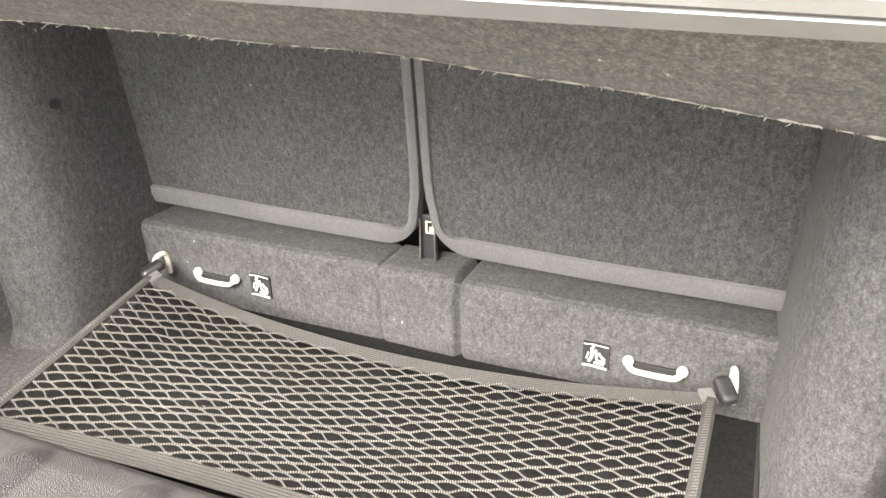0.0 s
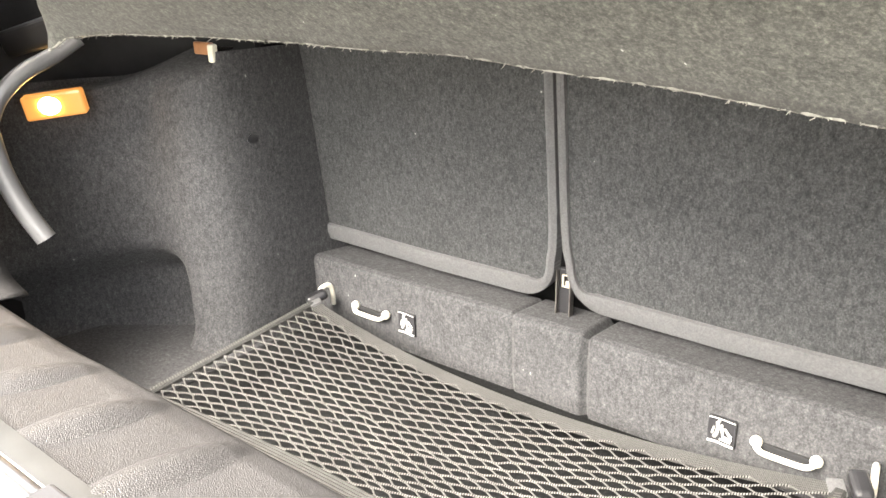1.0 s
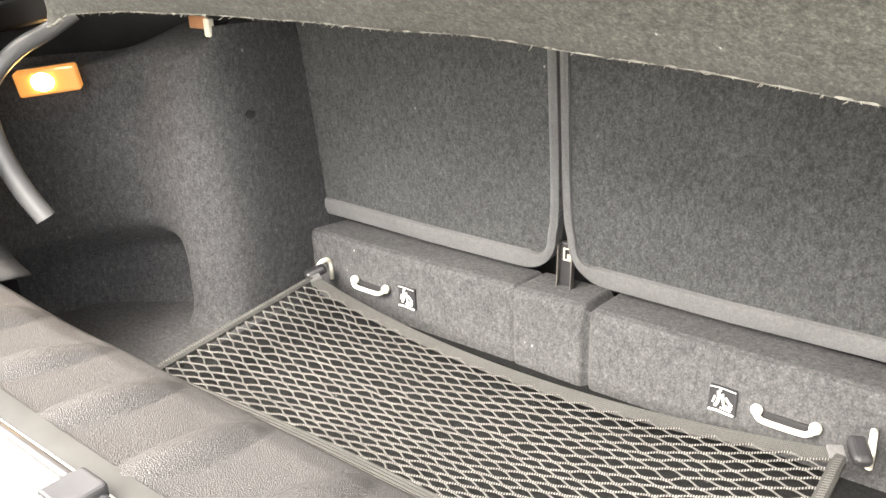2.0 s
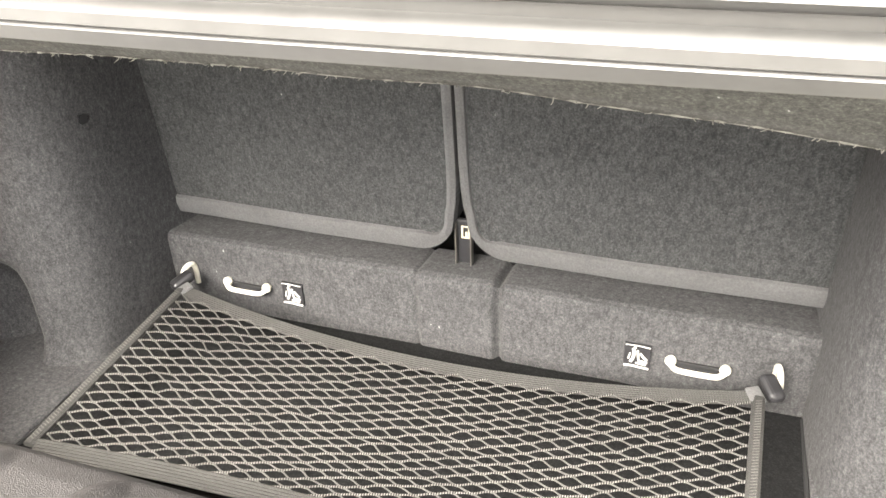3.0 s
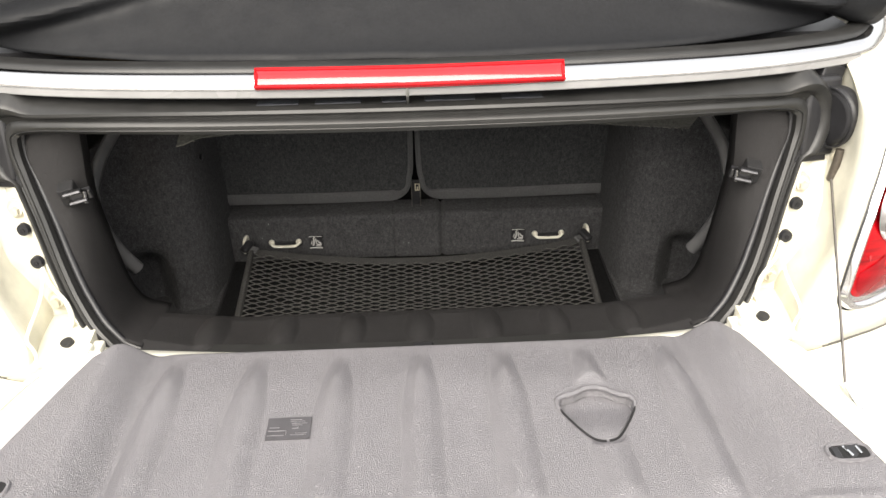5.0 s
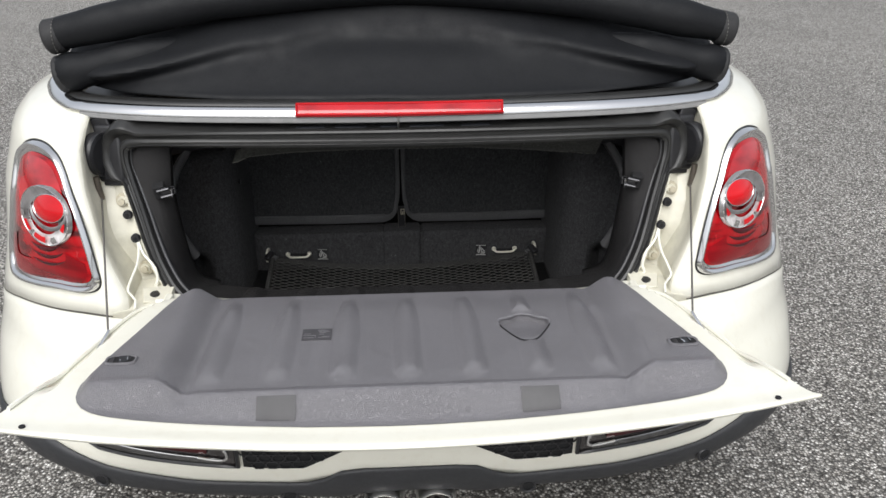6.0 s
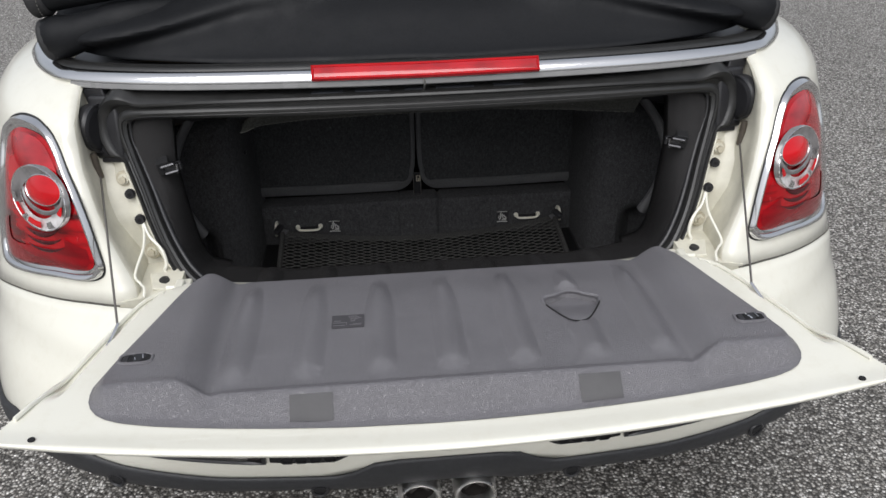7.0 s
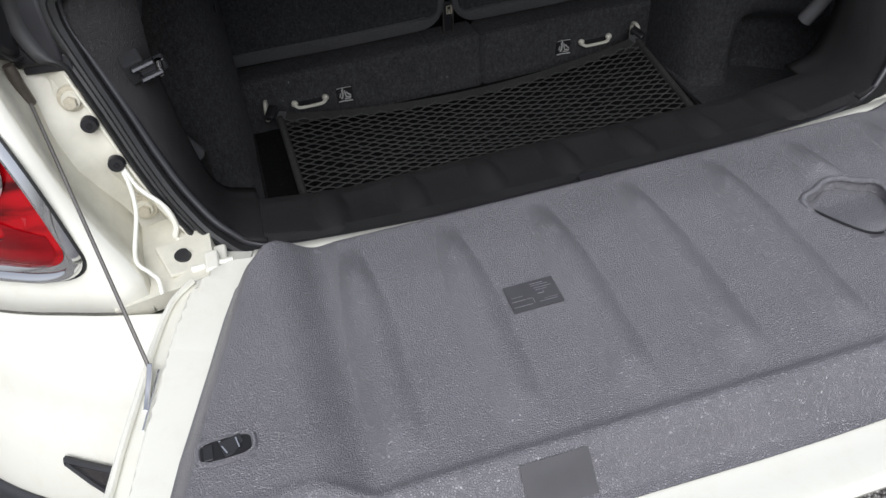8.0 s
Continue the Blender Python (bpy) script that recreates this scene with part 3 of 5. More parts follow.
    part("ring_edge", tube(bmesh.new(), arc(RING_AT, 0.0522, 0.0477, 0.07, 0, 351, 0.0176), 0.0013, 6, True), CHROME, cluster, "bright moulded rim")
    part("ring_band", tube(bmesh.new(), arc((0.580, 0.8495), 0.037, 0.029, 0.12, 175, 372, 0.0190), [0.0014 + 0.0028 * math.sin(math.pi * i / 39) for i in range(40)], 8, False, 0.6, (0, -1, 0)), SMOKE, cluster, "smoky band round the stop lens")
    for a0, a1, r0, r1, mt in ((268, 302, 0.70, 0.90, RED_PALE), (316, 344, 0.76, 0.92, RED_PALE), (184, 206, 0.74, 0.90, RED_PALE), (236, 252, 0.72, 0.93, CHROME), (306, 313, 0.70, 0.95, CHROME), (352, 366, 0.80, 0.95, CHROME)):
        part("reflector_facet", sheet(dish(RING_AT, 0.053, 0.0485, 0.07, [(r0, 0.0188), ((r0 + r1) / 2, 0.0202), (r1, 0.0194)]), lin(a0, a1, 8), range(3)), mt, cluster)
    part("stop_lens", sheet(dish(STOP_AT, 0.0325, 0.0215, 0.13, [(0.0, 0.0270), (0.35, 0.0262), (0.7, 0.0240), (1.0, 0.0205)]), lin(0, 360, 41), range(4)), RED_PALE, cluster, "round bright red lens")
    part("lens_rim", tube(bmesh.new(), arc(STOP_AT, 0.0330, 0.0219, 0.13, 0, 351, 0.0206), 0.0012, 6, True), CHROME, cluster)

# ---- chrome belt strip, brake lamp and the rear deck ----
BELT = [(-0.69, 0.60, 1.0), (-0.685, 0.33, 1.0), (-0.654, 0.215, 0.998), (-0.60, 0.125, 0.999), (-0.542, 0.077, 1.0), (-0.40, 0.036, 1.001), (-0.2, 0.013, 1.002), (0, 0.007, 1.002),
        (0.2, 0.013, 1.002), (0.40, 0.036, 1.001), (0.542, 0.077, 1.0), (0.60, 0.125, 0.999), (0.654, 0.215, 0.998), (0.685, 0.33, 1.0), (0.69, 0.60, 1.0)]
belt = curve(BELT, 8)
bm = bmesh.new()
sweep(bm, belt, [(0.005, -0.016), (0.008, -0.0135), (0.0076, -0.010), (0.003, -0.0045), (-0.002, -0.0005), (-0.008, 0.0005), (-0.013, -0.0005), (-0.016, -0.006), (-0.010, -0.016)], (0, 0, 1))
part("chrome_strip", bm, CHROME, car, "bright chrome belt strip")
bm = bmesh.new()
sweep(bm, [p + Vector((0, 0.012, 0.006)) for p in belt], [(-0.002, -0.018), (-0.003, -0.011), (-0.006, -0.005), (-0.012, -0.002), (-0.03, -0.003), (-0.03, -0.018)], (0, 0, 1))
part("belt_seal", bm, RUBBER, car)
bm = bmesh.new()
lampline = [p for p in curve([(-0.176, 0.006, 1.0), (-0.09, 0.0, 1.001), (0, -0.002, 1.001), (0.09, 0.0, 1.001), (0.176, 0.006, 1.0)], 6)]
sweep(bm, lampline, [(0.001, -0.0125), (0.004, -0.0115), (0.0062, -0.0060), (0.0050, -0.0040), (-0.004, 0.0045), (-0.011, 0.0070), (-0.017, 0.0065), (-0.022, 0.002), (-0.022, -0.012)], (0, 0, 1))
brake = part("brake_lamp", bm, RED_SHEEN, car, "long red high-level brake lamp", bevel=0.001)
# added matt red rim stands in for lens edges that mirror no sky
ends = [lampline[0] + Vector((0.002, 0, 0)), lampline[-1] - Vector((0.002, 0, 0))]
rim = [p + Vector((0, 0.0125, 0.0072)) for p in lampline] + [ends[1] + Vector((0, 0.004, 0.0045)), ends[1] + Vector((0, -0.0052, -0.0042))] + [p + Vector((0, -0.0060, -0.0062)) for p in reversed(lampline)] + [ends[0] + Vector((0, -0.0052, -0.0042)), ends[0] + Vector((0, 0.004, 0.0045))]
part("unreflecting_edge", tube(bmesh.new(), rim, 0.0022, 8, True), RED_MATT, brake, "added matt red rim for lens edges without sky reflection")

# body rail under the strip and the dark channel below it
bm = bmesh.new()
inner = [p for p in belt if abs(p.x) < 0.56]
sweep(bm, [p + Vector((0, 0.006, -0.019)) for p in inner], [(0.012, -0.0055), (0.0132, -0.004), (0.0128, 0.003), (0.008, 0.005), (-0.02, 0.005), (-0.02, -0.0055)], (0, 0, 1))
part("deck_rail", bm, RAIL, car, "grey painted rail under the chrome strip")
bm = sheet(lambda u, v: (u, 0.045 + 0.12 * (u / 0.55) ** 2 * 0.4 - 0.012 * v, 0.935 + 0.045 * v), lin(-0.545, 0.545, 20), lin(0, 1, 3))
part("lock_channel", bm, LOCK_GREY, car, solid=0.004)
for x, w in ((-0.155, 0.05), (-0.085, 0.055), (-0.02, 0.03), (0.045, 0.06), (0.13, 0.05)):
    part("lock_housing", box(bmesh.new(), (x, 0.019, 0.957), (w, 0.016, 0.020)), HOUSING, car, smooth=False, bevel=0.002)
for x in (-0.175, -0.052, 0.012, 0.085, 0.16):
    part("lock_screw", disc(bmesh.new(), (x, 0.0125, 0.9595), (0, 1, -0.4), 0.0026, 0.006, 10), STEEL, car)
part("lock_pin", tube(bmesh.new(), [(-0.004, -0.0015, 0.987), (-0.004, 0.0, 0.976), (-0.004, 0.008, 0.966)], 0.0018, 6), STEEL, car)

# ---- the boot opening: rubber seal, gutters, brackets ----
HALF_SEAL = [(0.0, 0.002, 0.951), (0.20, 0.007, 0.951), (0.36, 0.021, 0.950), (0.452, 0.037, 0.946), (0.484, 0.045, 0.933), (0.489, 0.041, 0.905), (0.478, 0.028, 0.868),
             (0.462, 0.008, 0.82), (0.446, -0.014, 0.77), (0.428, -0.034, 0.728), (0.402, -0.054, 0.690), (0.362, -0.066, 0.664), (0.25, -0.074, 0.652), (0.0, -0.078, 0.648)]
loop = HALF_SEAL + [(-x, y, z) for x, y, z in reversed(HALF_SEAL[1:-1])]
seal_line = curve(loop, 6, True)


def outwards(c):
    d = Vector((c.x * 0.75, 0, c.z - 0.82))
    return d.normalized()


bm = bmesh.new()
rows = []
m = len(seal_line)
for i, c in enumerate(seal_line):
    t = (seal_line[(i + 1) % m] - seal_line[i - 1]).normalized()
    o = outwards(c)
    o = (o - o.dot(t) * t).normalized()
    back = t.cross(o).normalized()
    if back.y > 0:
        back = -back
    top = smooth01((c.z - 0.86) / 0.06)
    w = 0.011 + 0.004 * top
    prof = [(-w, -0.03), (-w, 0.003), (-w * 0.92, 0.0080), (-w * 0.56, 0.0100), (-w * 0.49, 0.0090), (-w * 0.42, 0.0104), (-w * 0.15, 0.0100), (w * 0.05, 0.0070), (w * 0.13, 0.0020), (w * 0.42, 0.0020), (w * 0.50, 0.0050), (w * 0.70, 0.0068), (w * 0.92, 0.0050), (w, 0.0), (w, -0.03)]
    flange = 1 + 1.3 * smooth01((abs(c.x) - 0.445) / 0.03) * smooth01((c.z - 0.870) / 0.012)
    rows.append([bm.verts.new(c + a * (flange if a > 0 else 1) * o + b * back) for a, b in prof])
for i in range(m):
    a, b = rows[i], rows[(i + 1) % m]
    for k in range(len(a)):
        bm.faces.new((a[k], a[(k + 1) % len(a)], b[(k + 1) % len(a)], b[k]))
part("boot_seal", bm, RUBBER, car, "black ribbed rubber seal round the boot opening")


bead = [c - outwards(c) * 0.0150 + Vector((0, 0.006, 0)) for c in seal_line if c.z < 0.936]
first = max(range(len(bead)), key=lambda i: (bead[i] - bead[i - 1]).length)
bead = bead[first:] + bead[:first]
part("inner_bead", tube(bmesh.new(), bead, 0.0046, 10), SMOOTH_BLACK, car, "glossy black bead inside the seal")


def seal_side(z):
    t = [(p[2], p) for p in HALF_SEAL if p[0] > 0.36]
    t.sort()
    zs = [q[0] for q in t]
    return float(np.interp(z, zs, [q[1][0] for q in t])), float(np.interp(z, zs, [q[1][1] for q in t]))


for s in (-1, 1):
    # cream gutter between the outer skin and the seal
    def gutter(u, v):
        z = 0.676 + (0.975 - 0.676) * v
        xe = interp(z, EDGE)
        ye = skin_y(xe, z) + 0.014
        sx, sy = seal_side(z)
        bed = interp(z, [(0.67, -0.030), (0.70, -0.010), (0.722, -0.004), (0.782, -0.008), (0.80, 0.0), (0.820, 0.008), (0.839, 0.026), (0.872, 0.045), (0.92, 0.07), (0.975, 0.085)])
        if z > 0.872:
            sx, sy = max(sx, xe - 0.040), bed
        px = [xe, xe - 0.002, xe + 0.003, xe + 0.003, (xe + sx) / 2 + 0.010, sx + 0.016, sx + 0.004]
        py = [ye + 0.001, ye + 0.010, (ye + bed) / 2, bed - 0.004, bed + 0.002, min(bed, sy + 0.002), max(min(bed, sy + 0.006), sy + 0.004)]
        i = min(int(u), 5)
        f = u - i
        return (s * (px[i] * (1 - f) + px[i + 1] * f), py[i] * (1 - f) + py[i + 1] * f, z)
    bm = sheet(gutter, lin(0, 6, 19), lin(0, 1, 30))
    part("gutter", bm, CREAM_DULL, car, "cream painted body gutter beside the seal", solid=0.002)
    # bolts
    for x, y, z, dark in ((0.491, 0.022, 0.839, 0), (0.481, 0.002, 0.820, 1), (0.469, -0.014, 0.782, 1), (0.461, -0.010, 0.722, 0)):
        c = Vector((s * x, y - 0.004, z))
        ax = (s * 0.18, -1, 0.15)
        if dark:
            bolt = part("screw_plug", disc(bmesh.new(), c, ax, 0.0085, 0.006, 18, 0.0075), BLACK, car, "black plastic screw plug")
            part("recess", disc(bmesh.new(), c + Vector((0, -0.003, 0)), ax, 0.003, 0.003, 8), DARK, bolt)
        else:
            bolt = part("body_bolt", disc(bmesh.new(), c, ax, 0.0135, 0.004, 24, 0.0125), RUST, car, "cream painted hex bolt with a washer")
            part("washer", disc(bmesh.new(), c + Vector((0, -0.003, 0)), ax, 0.0092, 0.005, 20, 0.0085), CREAM_DULL, bolt)
            part("bolt_head", disc(bmesh.new(), c + Vector((0, -0.006, 0)), ax, 0.0062, 0.009, 6), RUST, bolt)
    bm = bmesh.new()
    box(bm, (s * 0.4885, 0.026, 0.838), (0.04, 0.006, 0.036), Euler((radians(-25), 0, radians(s * 12))).to_matrix())
    part("bolt_plate", bm, CREAM_DULL, car, smooth=False, bevel=0.004)

    # black corner bracket with its round drum
    lean = Euler((radians(-12), radians(s * 3), radians(s * 14))).to_matrix()
    bm = bmesh.new()
    box(bm, (s * 0.504, 0.060, 0.914), (0.050, 0.044, 0.100), lean)
    bracket = part("corner_bracket", bm, BLACK, car, "black plastic corner bracket with a round drum", bevel=0.006)
    bm = bmesh.new()
    disc(bm, (s * 0.5285, 0.046, 0.917), (1, s * 0.35, 0), 0.0375, 0.026, 36)
    part("bracket_drum", bm, BLACK, bracket, bevel=0.008)
    part("drum_rim", tube(bmesh.new(), [Vector((s * 0.5165, 0.042, 0.917)) + 0.0375 * Vector((-s * 0.33 * math.cos(t), math.cos(t), math.sin(t))) for t in lin(0, 2 * math.pi, 41)[:-1]], 0.0016, 6, True), SMOOTH_BLACK, bracket)
    bm = bmesh.new()
    box(bm, (s * 0.517, 0.076, 0.958), (0.036, 0.03, 0.036), Euler((radians(-6), radians(s * 14), radians(s * 18))).to_matrix())
    part("bracket_plate", bm, SMOOTH_BLACK, bracket, bevel=0.003)
    part("plate_screw", disc(bmesh.new(), (s * 0.507, 0.058, 0.960), (0, 1, 0), 0.003, 0.006, 10), STEEL, bracket)
    bm = bmesh.new()
    box(bm, (s * 0.500, 0.038, 0.869), (0.046, 0.016, 0.016), lean)
    part("bracket_foot", bm, BLACK, bracket, smooth=False, bevel=0.002)
    part("bracket_pivot", disc(bmesh.new(), (s * 0.5345, 0.022, 0.872), (s * 0.3, -1, 0), 0.0095, 0.010, 18), RUST, bracket, "pale pivot bolt")

    # steel cable that holds the tailgate
    stay = part("tailgate_cable", tube(bmesh.new(), [Vector((s * 0.5245, 0.014, 0.852)).lerp(Vector((s * 0.464, -0.225, 0.717)), t) for t in lin(0, 1, 8)], 0.0017, 6), CABLE, car, "thin steel tailgate cable")
    bm = bmesh.new()
    tube(bm, [(s * 0.5275, 0.013, 0.886), (s * 0.5265, 0.012, 0.866), (s * 0.5240, 0.011, 0.846), (s * 0.5235, 0.010, 0.844)], [0.0050, 0.0056, 0.0056, 0.0036], 10)
    part("cable_ferrule", bm, CABLE_DARK, stay, "brown steel ferrule")
    part("cable_stud", disc(bmesh.new(), (s * 0.533, 0.012, 0.856), (s, -0.6, 0), 0.008, 0.012, 14), RUST, stay)
    bm = bmesh.new()
    sweep(bm, curve([(s * 0.4640, -0.222, 0.716), (s * 0.4665, -0.236, 0.711), (s * 0.4700, -0.250, 0.7055), (s * 0.4720, -0.262, 0.7035)], 5), [(0.0022, -0.0065), (0.0022, 0.0065), (-0.0022, 0.0065), (-0.0022, -0.0065)], (s * -0.35, 0, 1))
    anchor = part("cable_anchor", bm, CHROME, stay, "chrome cable anchor", bevel=0.001)
    bm = bmesh.new()
    box(bm, (s * 0.4655, -0.252, 0.7035), (0.0024, 0.062, 0.012), Euler((0, 0, radians(s * 14))).to_matrix())
    part("anchor_plate", bm, CHROME, anchor, smooth=False, bevel=0.001)
    part("anchor_stud", disc(bmesh.new(), (s * 0.4725, -0.273, 0.7015), (s, 0, 0.3), 0.0055, 0.007, 14), STEEL, anchor)

    # white wiring down the gutter
    bm = bmesh.new()
    tube(bm, curve([(s * 0.468, -0.014, 0.778), (s * 0.463, -0.03, 0.765), (s * 0.462, -0.055, 0.748), (s * 0.472, -0.088, 0.7205), (s * 0.462, -0.102, 0.712), (s * 0.455, -0.112, 0.709), (s * 0.4545, -0.122, 0.699)], 6), 0.0022, 8)
    part("white_wire", bm, CREAM, car, "white plastic sleeved wire")
    bm = tube(bmesh.new(), curve([(s * 0.465, -0.018, 0.776), (s * 0.4562, -0.030, 0.7574), (s * 0.439, -0.040, 0.738), (s * 0.4335, -0.046, 0.716), (s * 0.437, -0.050, 0.702), (s * 0.421, -0.052, 0.692)], 6), [0.0030 if 12 < i < 24 else 0.0024 for i in range(31)], 8)
    part("white_wire", bm, CREAM, car, "white plastic sleeved wire")

    # folded edge of the body shell beside the seal
    bm = bmesh.new()
    edge = [(seal_side(z)[0] + 0.0130, seal_side(z)[1] - 0.003, z) for z in lin(0.858, 0.700, 18)]
    edge += [(0.402, -0.080, 0.693), (0.380, -0.092, 0.690)]
    tube(bm, curve([(s * x, y, z) for x, y, z in edge], 3), 0.0018, 8)
    part("shell_edge", bm, CREAM_DULL, car, "folded cream sheet edge beside the seal")
    # hinge
    bm = bmesh.new()
    box(bm, (s * 0.430, -0.076, 0.699), (0.046, 0.044, 0.004), Euler((radians(8), radians(-s * 10), radians(-s * 18))).to_matrix())
    plate = part("hinge_plate", bm, CREAM_DULL, car, "cream painted hinge plate", smooth=False, bevel=0.004)
    part("plate_plug", disc(bmesh.new(), (s * 0.4326, -0.079, 0.7025), (s * 0.15, -0.1, 1), 0.0085, 0.005, 18, 0.0075), BLACK, plate, "black plastic plug")
    bm = bmesh.new()
    box(bm, (s * 0.405, -0.098, 0.700), (0.014, 0.028, 0.012))
    box(bm, (s * 0.405, -0.083, 0.692), (0.028, 0.03, 0.010))
    hinge = part("tailgate_hinge", bm, CREAM, car, smooth=False, bevel=0.003)
    part("hinge_pin", tube(bmesh.new(), [(s * 0.385, -0.1, 0.70), (s * 0.425, -0.1, 0.70)], 0.004, 10), CREAM, hinge)

    # plastic trim that sweeps from the load lip up the side of the opening, with the latch
    outer = curve([(s * x, y, z) for x, y, z in ((0.352, -0.062, 0.678), (0.385, -0.054, 0.690), (0.407, -0.036, 0.715), (0.425, -0.018, 0.752), (0.445, 0.006, 0.805), (0.463, 0.030, 0.86), (0.474, 0.045, 0.90), (0.466, 0.052, 0.925))], 6)
    inner = curve([(s * x, y, z) for x, y, z in ((0.352, 0.050, 0.647), (0.385, 0.050, 0.660), (0.400, 0.050, 0.690), (0.407, 0.050, 0.735), (0.413, 0.050, 0.80), (0.416, 0.052, 0.845), (0.413, 0.056, 0.89), (0.411, 0.060, 0.925))], 6)

    def side_trim(u, v):
        i = int(v)
        p = outer[i].lerp(inner[i], min(u, 1.0)) + Vector((-s * 0.004, -0.007, 0.004)) * math.sin(math.pi * min(u, 1.0)) ** 0.8
        return p if u <= 1 else p + Vector((s * 0.004, 0.03, -0.006)) * (u - 1)
    part("side_trim", sheet(side_trim, lin(0, 1, 14) + [1.3, 2.0], range(len(outer))), LIP, car, "dark grained plastic trim at the side of the boot opening", solid=0.002)
    part("trim_seam", tube(bmesh.new(), [side_trim(u, 0) + Vector((0, 0, 0.0012)) for u in lin(0, 1, 14)], 0.0009, 5), DARK, car)
    c = Vector((s * 0.424, 0.030, 0.852))
    tilt = Euler((radians(10), radians(s * 10), radians(-s * 12))).to_matrix()
    latch = part("latch", box(bmesh.new(), c + Vector((s * 0.004, -0.002, 0.001)), (0.020, 0.020, 0.024), tilt), DARK, car, "chrome latch in a black recess", smooth=False, bevel=0.002)
    bm = bmesh.new()
    for dz, dx in ((0.0060, -0.004), (-0.0055, -0.010)):
        mid = c + Vector((s * dx, -0.012, dz))
        tube(bm, [mid + tilt @ Vector((k * 0.012, 0, 0)) for k in (-1, -0.85, 0.85, 1)], [0.0030, 0.0052, 0.0052, 0.0030], 10, flat=0.7)
    part("latch_bar", bm, LATCH, latch)
    part("latch_pin", tube(bmesh.new(), [c + Vector((-s * 0.019, -0.010, 0.008)), c + Vector((-s * 0.018, -0.010, -0.008))], 0.0034, 10), DARK_CHROME, latch)
    bm = bmesh.new()
    box(bm, c + Vector((-s * 0.012, -0.006, 0.0)), (0.026, 0.010, 0.013), tilt)
    part("latch_body", bm, SMOOTH_BLACK, latch, smooth=False, bevel=0.002)

    # curved lever arm beside the opening
    bm = bmesh.new()
    arm = curve([(s * 0.432, 0.085, 0.93), (s * 0.432, 0.098, 0.89), (s * 0.438, 0.106, 0.84), (s * 0.441, 0.109, 0.79), (s * 0.436, 0.112, 0.745), (s * 0.425, 0.120, 0.705), (s * 0.412, 0.131, 0.672)], 6)
    tube(bm, arm, 0.0105, 12)
    arm = part("lever_arm", bm, LEVER, car, "curved black plastic lever arm")
    bm = bmesh.new()
    tube(bm, curve([(s * 0.418, 0.205, 0.866), (s * 0.428, 0.180, 0.850), (s * 0.434, 0.150, 0.836), (s * 0.438, 0.125, 0.815), (s * 0.439, 0.110, 0.79)], 6), 0.0085, 10)
    part("lever_branch", bm, LEVER, arm)

# sill: cream flange, and the grained plastic load lip with its moulded ribs
bm = bmesh.new()
sweep(bm, [(x, -0.094 + 0.02 * smooth01((abs(x) - 0.33) / 0.1), 0.668 + 0.02 * smooth01((abs(x) - 0.30) / 0.12)) for x in lin(-0.43, 0.43, 40)],
      [(0.030, -0.02), (0.030, 0.006), (0.024, 0.008), (0.0, 0.004), (-0.030, -0.008), (-0.03, -0.03)], (0, 0, 1))
part("sill_flange", bm, CREAM, car, "cream painted sill flange")
bm = bmesh.new()
box(bm, (0, -0.07, 0.628), (0.98, 0.09, 0.03))
for s in (-1, 1):
    box(bm, (s * 0.52, 0.045, 0.77), (0.07, 0.004, 0.18))
    box(bm, (s * 0.452, -0.066, 0.688), (0.10, 0.10, 0.020), Euler((radians(4), radians(s * 8), 0)).to_matrix())
part("sill_panel", bm, CREAM_DULL, car)
RIBS = [0.0925 * k for k in range(-3, 4)]


def lip(u, v):
    """u across the car, v from the seal over the lip and down inside."""
    x = u
    back = 0.068 - 0.020 * smooth01((abs(x) - 0.20) / 0.2)
    rise = 0.030 * smooth01((abs(x) - 0.22) / 0.18) + 0.045 * smooth01((abs(x) - 0.38) / 0.10)
    front = -0.070 + 0.018 * smooth01((abs(x) - 0.34) / 0.1)
    ys = [front, front + 0.004, front + 0.02, back - 0.030, back - 0.010, back, back + 0.004, back + 0.012]
    zs = [0.640, 0.651, 0.6555, 0.638, 0.630, 0.620, 0.58, 0.47]
    i = min(int(v), 6)
    f = v - i
    y, z = ys[i] + (ys[i + 1] - ys[i]) * f, zs[i] + (zs[i + 1] - zs[i]) * f
    if v < 5:
        for r in RIBS:
            d = abs(x - r)
            k = max(0.0, 1 - (d / 0.0200) ** 2 - ((y - (front + back) / 2 + 0.002) / 0.060) ** 2) ** 1.05
            z += 0.0100 * k
    return (x, y, z + rise * (v < 6.5))


bm = sheet(lip, lin(-0.353, 0.353, 330), [0, 0.5, 1, 1.2, 1.4, 1.6, 1.8] + lin(2, 3, 30) + [3.2, 3.4, 3.6, 3.8, 4, 4.2, 4.4, 4.6, 4.8, 5, 5.3, 6, 7])
part("load_lip", bm, LIP, car, "dark grained plastic load lip with moulded ribs")
bm = bmesh.new()
box(bm, (0.004, -0.080, 0.667), (0.026, 0.028, 0.012))
part("striker", bm, BLACK, car, "black plastic striker cover", smooth=False, bevel=0.003)

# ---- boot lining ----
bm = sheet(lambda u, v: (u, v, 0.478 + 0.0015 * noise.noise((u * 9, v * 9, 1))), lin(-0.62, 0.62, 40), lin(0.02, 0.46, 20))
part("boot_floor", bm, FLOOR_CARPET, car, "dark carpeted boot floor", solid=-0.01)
for s in (-1, 1):
    bm = bmesh.new()
    tube(bm, [(s * 0.352, y, 0.4795) for y in lin(0.05, 0.435, 8)], 0.002, 6)
    part("floor_seam", bm, DARK, car)

